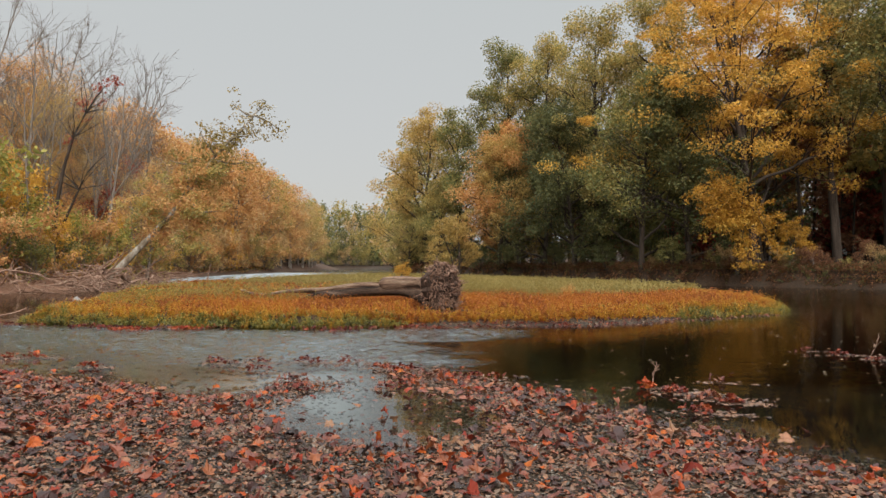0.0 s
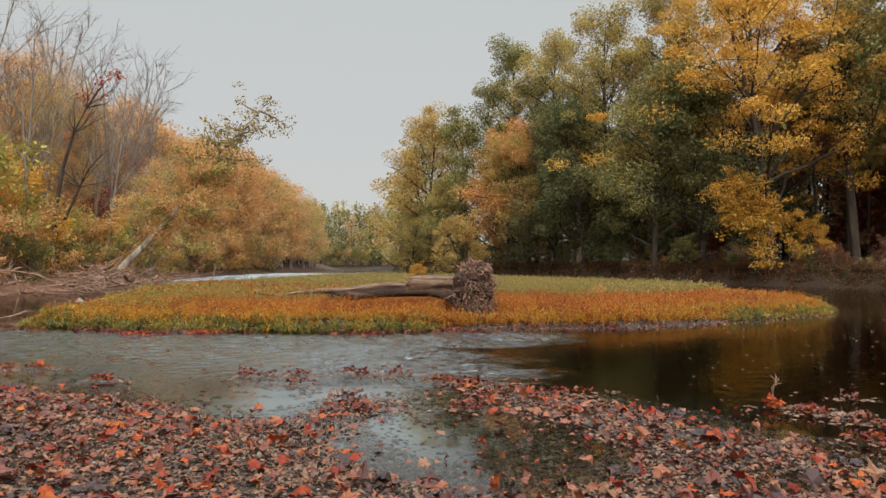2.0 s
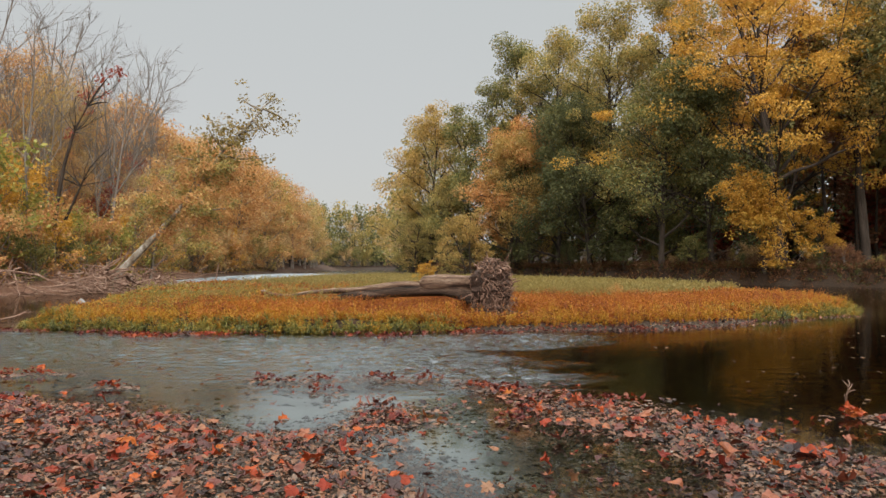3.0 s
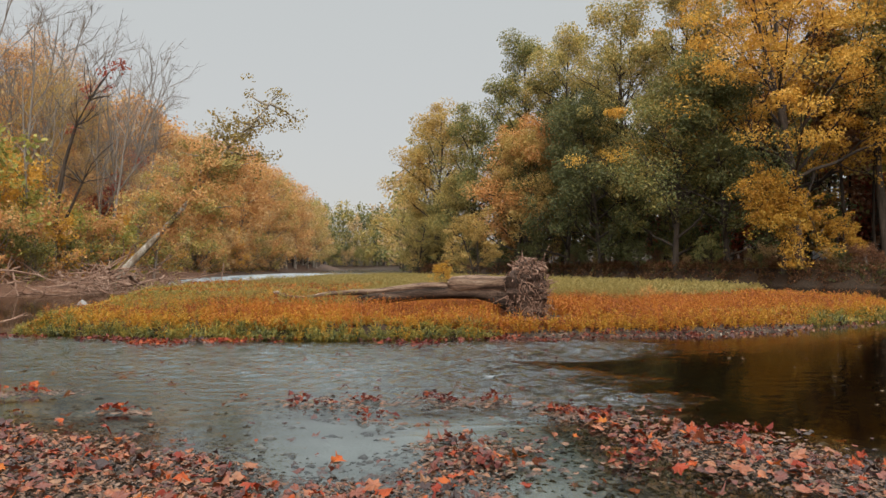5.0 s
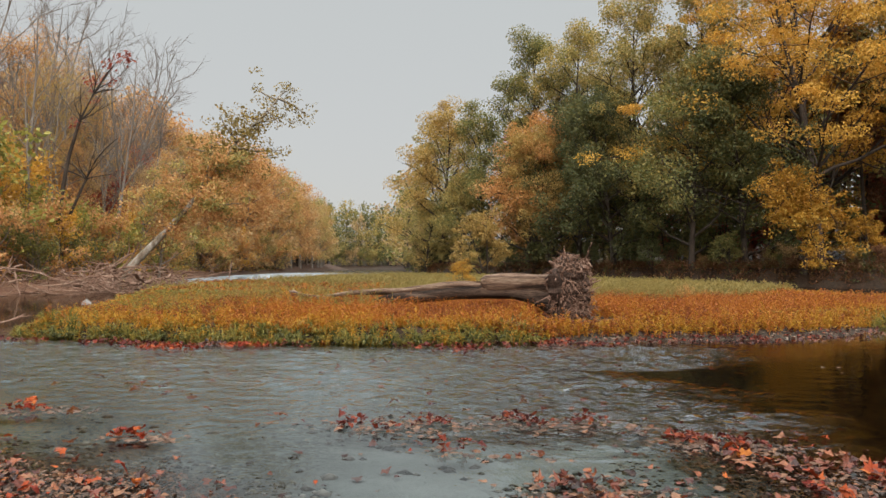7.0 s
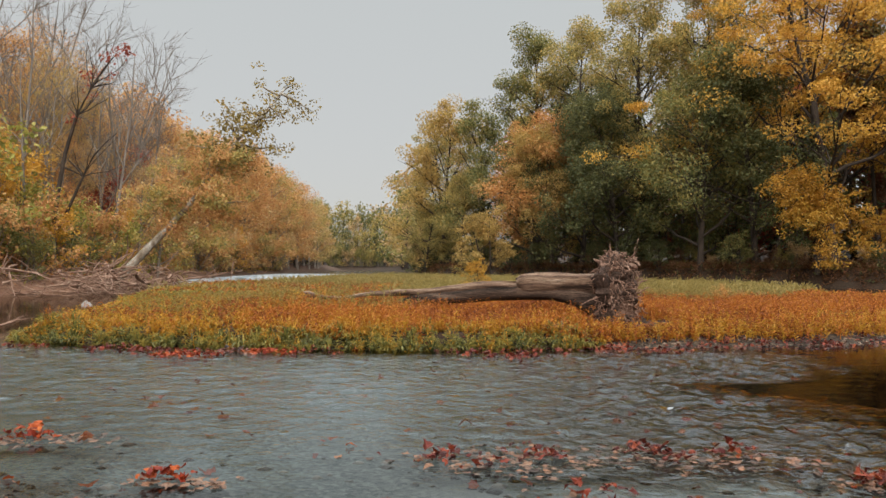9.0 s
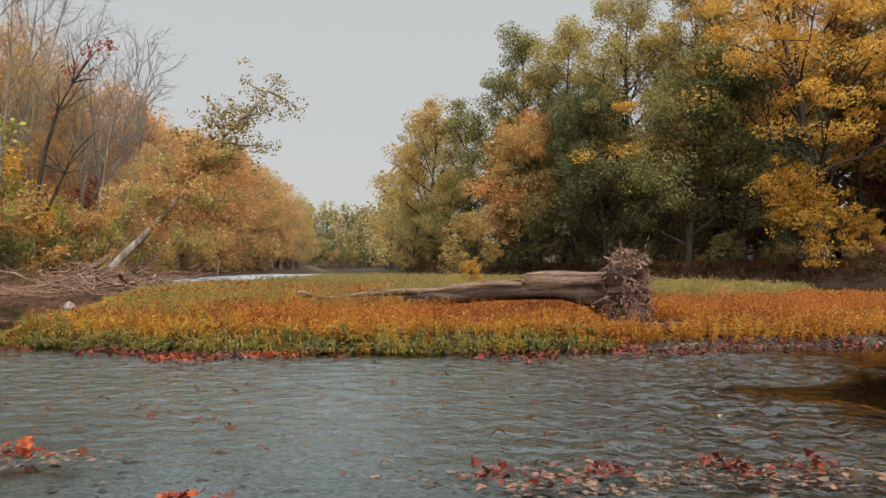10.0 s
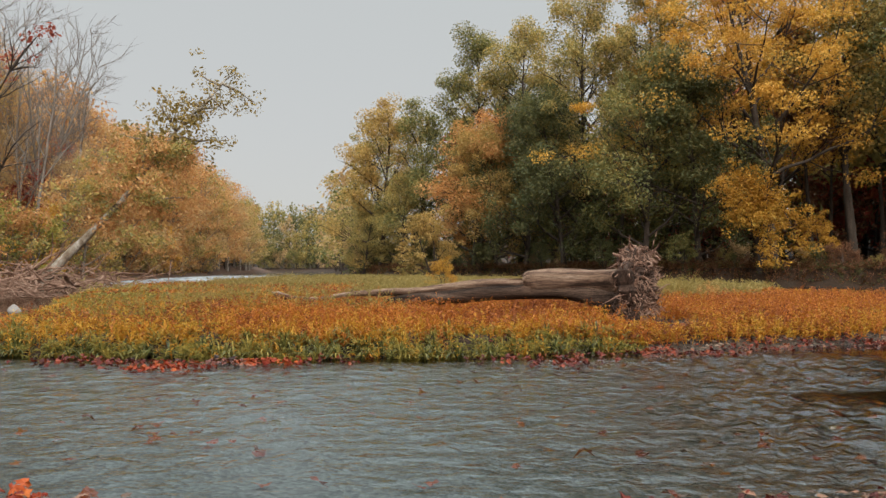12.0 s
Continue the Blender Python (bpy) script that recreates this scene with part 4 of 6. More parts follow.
def drooping_tree():
    """A small yellow tree whose limbs hang from the bank down to the water."""
    rng = np.random.default_rng(37)
    root = new("drooping_tree")
    foot = np.array([21.2, 61.6, 0.9])
    stem = bend(rng, foot, (-0.05, -0.1, 1), 7.2, 8, 0.05, 0.02)
    V, F = tubes([(stem, 0.2 * (1 - np.linspace(0, 1, 9)) ** 0.7 + 0.03, 8)])
    trunk = part("trunk", V, F, B_DARK, root, smooth=True)
    centres, radii = [], []
    for (tx, ty, tz), lift in (((16.2, 60.4, 7.8), 0.05), ((17.2, 60.2, 6.6), -0.02), ((18.0, 60.0, 5.2), -0.06), ((18.8, 60.6, 8.3), 0.05), ((20.2, 60.3, 9.0), 0.1), ((19.6, 59.6, 6.2), -0.04), ((21.2, 59.6, 7.6), 0.06),
                               ((22.6, 60.2, 8.4), 0.1), ((23.8, 60.2, 6.6), -0.05), ((24.5, 60.0, 5.0), -0.1), ((23.4, 59.4, 3.6), -0.16), ((22.9, 59.2, 2.2), -0.22), ((22.3, 59.2, 1.6), -0.24), ((21.6, 59.4, 4.4), -0.1), ((20.4, 59.8, 5.0), -0.06)):
        start = stem[3 + int(rng.random() * 5)]
        tip = np.array([20.6 + (tx - 21.0) * 0.72, ty, tz]) + rng.normal(size=3) * (0.35, 0.5, 0.4)
        way = tip - start
        u = np.linspace(0, 1, 8)[:, None]
        line = start + way * u + np.array([0, 0, 1.0]) * (4 * u * (1 - u)) * (0.5 - 4 * lift) + rng.normal(size=(8, 3)) * 0.12 * u
        V, F = tubes([(line, 0.07 * (1 - np.linspace(0, 1, 8)) + 0.012, 5)])
        part("limb", V, F, B_DARK, trunk, smooth=True)
        for q in range(3, 8):
            for _ in range(3):
                centres.append(line[q] + rng.normal(size=3) * (0.5, 0.5, 0.45))
                radii.append(0.5 + 0.35 * rng.random())
    leafy(root, centres, radii, 46, 0.10, C_YELLOW, 38, flat=0.7)
    tagged(root, "small yellow tree drooping from the bank to the water", "tree", RB)


drooping_tree()


def leaning_sycamore():
    rng = np.random.default_rng(31)
    root = new("leaning_sycamore")
    spine = np.array([(-25.3, 43.6, 0.3), (-24.7, 44.1, 1.2), (-23.4, 45.2, 3.1), (-22.2, 46.3, 5.0), (-21.2, 47.6, 7.2), (-20.3, 48.9, 9.4), (-19.4, 50.3, 11.2), (-18.7, 51.3, 12.5), (-18.2, 52.0, 13.5)])
    V, F = tubes([(spine, [0.46, 0.26, 0.20, 0.16, 0.125, 0.095, 0.07, 0.05, 0.03], 12)])
    stem = part("trunk", V, F, B_SYCAMORE, root, "mottled white and brown leaning trunk", True)
    centres, radii = [], []
    for k in range(17):
        i = 3 + 5 * k / 17 + rng.random() * 0.3
        a = int(i)
        p = spine[a] + (spine[a + 1] - spine[a]) * (i - a)
        w = unit(rng.normal(size=3) * (1, 0.8, 0.6) + np.array([0.3, -0.1, 0.25]))
        line = bend(rng, p, w, (2.6 + 1.6 * rng.random()) * (1.0 if a < 5 else 0.6), 6, 0.16, 0.0)
        V, F = tubes([(line, 0.10 * (1 - np.linspace(0, 1, 7)) + 0.015, 6)])
        part("limb", V, F, B_SYCAMORE, stem, smooth=True)
        for q in (3, 4, 5, 6):
            centres.append(line[q] + rng.normal(size=3) * 0.35)
            radii.append(0.75 if p[2] < 10 else 0.55)
    for k in range(130):
        q = spine[3] + (spine[5] - spine[3]) * rng.random() ** 1.2
        centres.append(q + np.array([rng.normal() * 1.7 - 0.3, rng.normal() * 1.0 - 0.9, -abs(rng.normal()) * 2.0 + 0.6]))
        radii.append(0.75)
    for k in range(46):
        q = spine[2] + (spine[6] - spine[2]) * (0.38 + 0.62 * rng.random())
        centres.append(q + np.array([rng.normal() * 0.6, -0.7 - 0.6 * rng.random(), rng.normal() * 0.4]))
        radii.append(0.6)
    under = [(c, r) for c, r in zip(centres, radii) if c[2] < 8.4 and c[0] < -18.6]
    for name, leaves, seed, pick in (("crown", C_ORANGE, 4, under[::2]), ("lower_crown", C_OLIVE, 6, under[1::2])):
        leafy(root, [c for c, r in pick], [r for c, r in pick], 80, 0.095, leaves, seed, name=name)
    up = [c for c in centres if c[2] >= 8.4]
    for k in range(84):
        q = spine[4] + (spine[8] - spine[4]) * rng.random()
        up.append(q + rng.normal(size=3) * (1.3, 0.7, 0.8) + np.array([0.1, 0, -0.2]))
    leafy(root, up, [0.6] * len(up), 17, 0.115, C_SYCAMORE, 5, name="top_crown", label="sparse olive-brown leaves against the sky")
    for k in range(26):
        way = unit(rng.normal(size=3) * (1, 0.8, 0.35) + np.array([-0.1, -0.4, 0.05]))
        line = bend(rng, spine[0] + rng.normal(size=3) * (0.35, 0.3, 0.3) + (0, 0, 0.5), way, 1.2 + 2.2 * rng.random(), 6, 0.25, -0.08)
        V, F = tubes([(line, 0.07 * (1 - np.linspace(0, 1, 7)) + 0.012, 5)])
        part("root", V, F, B_DRIFT, stem, smooth=True)
    tagged(root, "sycamore with mottled white trunk leaning out from the bank", "tree", LB)


def vine_tree():
    root = new("vine_clad_tree")

    def at(slope, z, y=44.0):
        return (1.39 + slope * (y - 0.54), y, z)

    stem = [at(-0.708, 0.6), at(-0.705, 2.8), at(-0.70, 5.6), at(-0.69, 8.0), at(-0.675, 10.2), at(-0.655, 11.8), at(-0.638, 12.9), at(-0.622, 13.7)]
    V, F = tubes([(stem, [0.19, 0.15, 0.13, 0.11, 0.09, 0.07, 0.045, 0.02], 8)])
    first = part("trunk", V, F, B_DARK, root, smooth=True)
    stem2 = [at(-0.705, 1.2), at(-0.70, 3.2), at(-0.68, 5.1), at(-0.664, 6.6), at(-0.650, 7.8), at(-0.635, 8.5), at(-0.618, 9.1)]
    V, F = tubes([(stem2, [0.12, 0.10, 0.085, 0.07, 0.05, 0.035, 0.02], 7)])
    second = part("trunk", V, F, B_DARK, root, smooth=True)
    rng = np.random.default_rng(9)
    for k in range(26):
        s = stem if k % 3 else stem2
        p = np.array(s[3 + k % 3])
        line = bend(rng, p, unit(rng.normal(size=3) * (1, 0.6, 0.4) + np.array([0.25, 0, 0.8])), 1.5 + 2 * rng.random(), 5, 0.15, 0.05)
        V, F = tubes([(line, 0.03 * (1 - np.linspace(0, 1, 6)) + 0.008, 4)])
        part("twig", V, F, B_DARK, first if k % 3 else second)
    leafy(root, [np.array(stem[k]) + rng.normal(size=3) * 0.35 for k in (5, 5, 6, 6, 7, 7, 7, 4)], [0.6] * 8, 40, 0.1, C_RED, 3, name="vine_leaves", label="red creeper leaves near the top")
    tagged(root, "thin dark double trunk overgrown with red creeper", "tree", LB)


leaning_sycamore()
vine_tree()


# ---- driftwood ----
def driftwood_pile():
    rng = np.random.default_rng(41)
    root = new("driftwood_pile")
    for k in range(240):
        s = rng.random()
        x, y = -25.6 + 4.6 * s + rng.normal() * 0.9 + 1.5 * (k % 2) * rng.random(), 33.5 + 9.5 * rng.random() + 4 * s
        z = 0.08 + rng.random() * (1.35 if k % 2 == 0 else 0.7) * (1 - 0.35 * s)
        way = unit(np.array([rng.normal() * 1.1 + 0.5, rng.normal() * 0.6, rng.normal() * 0.16]))
        L = 1.2 + 3.2 * rng.random() ** 1.5
        line = bend(rng, np.array([x, y, z]) - way * L / 2, way, L, 6, 0.24, 0.0)
        line[:, 2] = np.maximum(line[:, 2], 0.02)
        r = 0.02 + 0.075 * rng.random() ** 3
        V, F = tubes([(line, r * (1 - 0.75 * np.linspace(0, 1, 7)), 5)])
        part("branch", V, F, B_DRIFT, root, smooth=True)
    tagged(root, "tangled heap of pale driftwood branches at the waterline", "driftwood")


def driftwood_branch(name, pts, radius, label, seed, forks=3):
    rng = np.random.default_rng(seed)
    root = new(name)
    P = np.array(pts, float)
    V, F = tubes([(P, radius * (1 - 0.7 * np.linspace(0, 1, len(P))), 6)])
    main = part("stem", V, F, B_DRIFT, root, smooth=True)
    for k in range(forks):
        a = 1 + k % (len(P) - 1)
        w = unit(P[a] - P[a - 1]) + rng.normal(size=3) * 0.6
        line = bend(rng, P[a], w, np.linalg.norm(P[-1] - P[0]) * (0.25 + 0.25 * rng.random()), 4, 0.2, 0.02)
        V, F = tubes([(line, radius * 0.45 * (1 - np.linspace(0, 1, 5)) + 0.004, 5)])
        part("fork", V, F, B_DRIFT, main, smooth=True)
    return tagged(root, label, "driftwood")


driftwood_pile()
driftwood_branch("driftwood_branch", [(-14.3, 18.9, -0.03), (-13.75, 19.5, 0.01), (-13.5, 20.0, 0.10), (-13.45, 20.5, 0.24)], 0.04, "pale bare stick lying at the island's shore", 2, 2)
driftwood_branch("driftwood_branch", [(-23.5, 42, 0.4), (-22, 43.5, 0.55), (-20.5, 45, 0.75), (-19.2, 46.4, 1.1)], 0.08, "long pale branch reaching from the driftwood heap", 3, 4)
driftwood_branch("driftwood_branch", [(-27.5, 35, 1.35), (-26, 35.8, 1.2), (-24.8, 36.6, 1.0)], 0.16, "thick fallen pale trunk on the bank", 4, 1)
driftwood_branch("dead_twig", [(3.38, 10.18, -0.05), (3.39, 10.2, 0.07), (3.41, 10.22, 0.14), (3.43, 10.24, 0.2)], 0.010, "small dead twig standing up from the leaf raft", 5, 8)
driftwood_branch("dead_twig", [(7.7, 13.2, -0.02), (7.78, 13.22, 0.1), (7.84, 13.24, 0.2), (7.87, 13.25, 0.3)], 0.010, "dead branched twig standing in the pool", 6, 8)


# ---- the fallen tree on the island ----
def lumpy_tube(pts, radii, sides, seed, rough=0.2):
    P, R = np.array(pts, float), np.array(radii, float)
    k = np.linspace(0, len(P) - 1, len(P) * 5)
    Q = np.stack([np.interp(k, np.arange(len(P)), P[:, c]) for c in range(3)], 1)
    for _ in range(4):
        Q[1:-1] = (Q[:-2] + 2 * Q[1:-1] + Q[2:]) / 4
    r = np.interp(k, np.arange(len(P)), R)
    V, F = tubes([(Q, r, sides)])
    V = V.reshape(len(Q), sides, 3)
    ang = np.arange(sides) / sides * 7
    a, b = np.meshgrid(k * 1.6, ang, indexing="ij")
    bump = 1 + rough * 2 * (fractal(a * 0.35, b * 1.4, 1.0, seed, 3) - 0.5)
    ridge = 1 + 0.05 * np.sin(np.arange(sides) * 2 * np.pi / sides * 5 + seed)
    V = Q[:, None] + (V - Q[:, None]) * (bump * ridge)[..., None]
    n = len(Q)
    F = F.tolist() + [list(range(sides))[::-1], [(n - 1) * sides + j for j in range(sides)]]
    return V.reshape(-1, 3), F


def fallen_tree():
    rng = np.random.default_rng(51)
    root = new("fallen_tree")
    V, F = lumpy_tube([(-0.70, 20.77, 0.50), (-0.95, 20.91, 0.62), (-1.28, 21.09, 0.76), (-1.73, 21.35, 0.83), (-2.2, 21.62, 0.83), (-2.68, 21.89, 0.79), (-3.19, 22.18, 0.76), (-3.71, 22.48, 0.70), (-4.26, 22.79, 0.63), (-4.83, 23.12, 0.56), (-5.3, 23.38, 0.49), (-5.62, 23.56, 0.42)],
                      [0.36, 0.27, 0.22, 0.20, 0.185, 0.165, 0.165, 0.165, 0.165, 0.15, 0.14, 0.07], 18, 1, 0.26)
    trunk = part("trunk", V, F, B_LOGBARK, root, "dark bark-covered stem bowed over the ground", smooth=True)
    V, F = lumpy_tube([(-0.66, 20.75, 0.98), (-0.97, 20.92, 1.02), (-1.4, 21.17, 1.03), (-1.8, 21.4, 1.03), (-2.2, 21.62, 1.02), (-2.42, 21.75, 1.01), (-2.53, 21.81, 0.99)], [0.34, 0.26, 0.235, 0.225, 0.225, 0.235, 0.19], 20, 2, 0.24)
    broken = part("broken_stem", V, F, B_LOG, root, "pale barkless stem snapped off short", True)
    V, F = lumpy_tube([(-2.1, 21.62, 0.92), (-2.68, 21.95, 0.93), (-3.19, 22.24, 0.93), (-3.71, 22.54, 0.87), (-4.26, 22.85, 0.80), (-4.83, 23.17, 0.73), (-5.43, 23.5, 0.72), (-6.0, 23.83, 0.70), (-6.5, 24.1, 0.66), (-7.3, 24.51, 0.50), (-8.0, 24.9, 0.52), (-8.41, 25.15, 0.60)],
                      [0.13, 0.135, 0.135, 0.125, 0.11, 0.095, 0.085, 0.07, 0.05, 0.045, 0.06, 0.09], 14, 3, 0.24)
    upper = part("upper_stem", V, F, B_LOG, root, "long pale sun-bleached stem", True)
    for k, (p, w, L, r) in enumerate((((-2.5, 21.79, 1.12), (-0.9, 0.5, 0.1), 0.16, 0.07), ((-2.5, 21.75, 0.98), (-0.9, 0.4, -0.1), 0.2, 0.09), ((-2.45, 21.62, 0.9), (-0.8, 0.2, -0.3), 0.22, 0.07), ((-2.35, 21.62, 1.08), (-0.86, 0.45, -0.05), 0.75, 0.035),
                                      ((-8.41, 25.15, 0.60), (-0.7, 0.5, 0.3), 0.3, 0.05), ((-5.3, 23.3, 0.43), (-0.8, 0.3, -0.25), 0.9, 0.05), ((-4.9, 22.95, 0.36), (0.9, -0.5, -0.05), 0.7, 0.03), ((-6.3, 24.0, 0.68), (-0.7, 0.2, 0.5), 0.2, 0.03),
                                      ((-5.6, 23.3, 0.4), (0.8, -0.6, 0.0), 1.1, 0.025))):
        line = bend(rng, p, w, L, 4, 0.16, 0)
        V, F = tubes([(line, r * (1 - np.linspace(0, 1, 5)) + 0.006, 6)])
        part("splinter", V, F, B_LOG, (broken, broken, broken, broken, upper, trunk, trunk, upper, trunk)[k], smooth=True)
    # the root plate: a rough disc of soil and wood, facing away from the stem
    nrm = unit(np.array([0.87, -0.50, 0.06]))
    side = unit(np.cross(np.array([0, 0, 1.0]), nrm))
    up = np.cross(nrm, side)
    mid = np.array([-0.58, 20.75, 0.86])
    rings, seg = 14, 44
    V = []
    for face in (1, -1):
        for i in range(rings):
            for j in range(seg):
                a, q = j / seg * 2 * math.pi, (i + 0.3) / rings
                wob = 0.46 + 0.9 * float(fractal(np.array(math.cos(a) * 2.3 + 5), np.array(math.sin(a) * 2.3 + 9), 1.0, 15.0))
                rad = q * 0.95 * wob
                dep = (1 - 0.8 * q**3) * (0.12 + 0.62 * float(fractal(np.array(rad * math.cos(a) * 6 + 3 * face), np.array(rad * math.sin(a) * 6), 1.0, 7.0, 4)) - 0.2)
                V.append(mid + side * rad * math.cos(a) * 1.05 + up * rad * math.sin(a) * 1.02 + nrm * face * dep)
    F = []
    for f0 in (0, 1):
        for i in range(rings - 1):
            for j in range(seg):
                a, b = f0 * rings * seg + i * seg + j, f0 * rings * seg + i * seg + (j + 1) % seg
                F.append([a, b, b + seg, a + seg] if f0 == 0 else [a, a + seg, b + seg, b])
    F += [list(range(seg))[::-1], list(range(rings * seg, rings * seg + seg))]
    e0, e1 = (rings - 1) * seg, rings * seg + (rings - 1) * seg
    F += [[e0 + j, e0 + (j + 1) % seg, e1 + (j + 1) % seg, e1 + j] for j in range(seg)]
    plate = part("root_plate", V, F, B_SOIL, root, "upturned root plate with soil and torn roots")
    for k in range(150):
        a = rng.random() * 2 * math.pi
        q = 0.15 + 0.72 * rng.random()
        out = side * math.cos(a) * 1.0 + up * math.sin(a) * 1.05
        p = mid + out * q * 0.8 + nrm * (0.30 * rng.random() - 0.10)
        way = unit(out * (0.5 + 0.8 * rng.random()) + nrm * (1.0 * rng.random() - 0.35) + rng.normal(size=3) * 0.3)
        L = 0.2 + 0.5 * rng.random() * (1.25 - q)
        line = bend(rng, p, way, L, 6, 0.5, -0.12)
        line[:, 2] = np.maximum(line[:, 2], 0.05)
        r = 0.02 + 0.06 * rng.random() ** 2
        V, F = tubes([(line, r * (1 - 0.85 * np.linspace(0, 1, 7)) + 0.003, 5)])
        part("root", V, F, B_ROOT, plate, smooth=True)
    for a, L, r in ((0.35, 0.62, 0.045), (2.3, 0.5, 0.09), (1.75, 0.42, 0.07), (1.1, 0.5, 0.05), (5.9, 0.5, 0.04), (0.7, 0.8, 0.03), (3.3, 0.4, 0.06), (1.5, 0.5, 0.075), (1.65, 0.42, 0.06), (1.25, 0.75, 0.022), (0.95, 0.85, 0.018), (4.6, 0.55, 0.05), (4.9, 0.5, 0.06), (4.3, 0.5, 0.045), (5.2, 0.55, 0.04)):
        out = side * math.cos(a) + up * math.sin(a)
        line = bend(rng, mid + out * 0.55, out + nrm * 0.25, L, 7, 0.28, -0.05)
        V, F = tubes([(line, r * (1 - 0.85 * np.linspace(0, 1, 8)) + 0.004, 6)])
        part("root", V, F, B_ROOT, plate, smooth=True)
    for k in range(46):
        a = rng.random() * 2 * math.pi
        out = side * math.cos(a) + up * math.sin(a) * 0.95
        line = bend(rng, mid + out * (0.55 + 0.12 * rng.random()), unit(out + nrm * (0.6 * rng.random() - 0.2) + rng.normal(size=3) * 0.35), 0.25 + 0.36 * rng.random(), 5, 0.35, -0.03)
        line[:, 2] = np.maximum(line[:, 2], 0.12)
        V, F = tubes([(line, (0.014 + 0.024 * rng.random()) * (1 - 0.85 * np.linspace(0, 1, 6)) + 0.003, 5)])
        part("root", V, F, B_ROOT, plate, smooth=True)
    lines = []
    for k in range(1100):
        a, q = rng.random() * 2 * math.pi, rng.random() ** 0.6
        out = side * math.cos(a) * 0.95 + up * math.sin(a) * 1.0
        p = mid + out * q * 0.85 + nrm * (0.5 * rng.random() - 0.18)
        way = unit(out * 0.2 + nrm * 0.4 * rng.normal() + rng.normal(size=3) * 0.8 - np.array([0, 0, 0.45]))
        lines.append((bend(rng, p, way, 0.10 + 0.26 * rng.random(), 4, 0.4, -0.15), 0.012 * (1 - np.linspace(0, 1, 5)) + 0.002, 3))
    V, F = tubes(lines)
    tagged(part("root_tangle", V, F, B_ROOT, plate, "tangle of fine hanging rootlets"), kind="stuff")
    tagged(root, "uprooted grey driftwood tree with raised root plate lying on the island", "fallen tree")


fallen_tree()


# ---- low plants of the island ----
def weeds(name, xy, tall, leaf, count, material, label, seed, droop=0.5, lean=0.25, broad=0.16, low=0.12):
    """Many small leafy stems, joined."""
    rng = np.random.default_rng(seed)
    n = len(xy)
    z = land(xy[:, 0], xy[:, 1])[0]
    base = np.column_stack([xy, z])
    h = tall * (0.55 + 0.75 * rng.random(n)) * (0.2 + 0.6 * fractal(xy[:, 0], xy[:, 1], 0.8, 12.0) + 1.1 * fractal(xy[:, 0], xy[:, 1], 3.2, 13.0))
    h = h * (1 - 0.4 * step01(-xy[:, 0], 10.0, 12.5) * (xy[:, 1] < 34))
    tilt = rng.normal(size=(n, 2)) * lean
    tip = base + np.column_stack([tilt * h[:, None], h])
    s = (low + (1 - low) * rng.random((n, count))) ** 1.15
    C = base[:, None] + (tip - base)[:, None] * s[..., None]
    turn = rng.random((n, count)) * 2 * np.pi
    A = np.stack([np.cos(turn), np.sin(turn), droop * (0.2 + 1.1 * rng.random((n, count)))], -1)
    A = unit(A)
    B = unit(np.cross(A, np.array([0, 0, 1.0])))
    L = (leaf * (0.6 + 0.8 * rng.random((n, count))) * (1.15 - 0.5 * s))[..., None]
    V = np.stack([C, C + A * L * 0.5 + B * L * broad, C + A * L - np.array([0, 0, 0.25]) * L, C + A * L * 0.5 - B * L * broad], 2).reshape(-1, 3)
    k = np.arange(n * count)[:, None] * 4
    F = np.concatenate([k + [0, 1, 2], k + [0, 2, 3]])
    # stems
    w = 0.004 + 0.004 * rng.random((n, 1))
    S = np.stack([base - [0, 0, 0.03] + w * [1, 0, 0], base - [0, 0, 0.03] - w * [1, 0, 0], tip], 1).reshape(-1, 3)
    q = np.arange(n)[:, None] * 3 + len(V)
    F = np.concatenate([F, q + [0, 1, 2]])
    return tagged(mesh_object(name, np.concatenate([V, S]), F, material), label, "plants", kind="stuff")


def scatter(n, x0, x1, y0, y1, seed):
    rng = np.random.default_rng(seed)
    return np.column_stack([x0 + (x1 - x0) * rng.random(n), y0 + (y1 - y0) * rng.random(n)]), rng


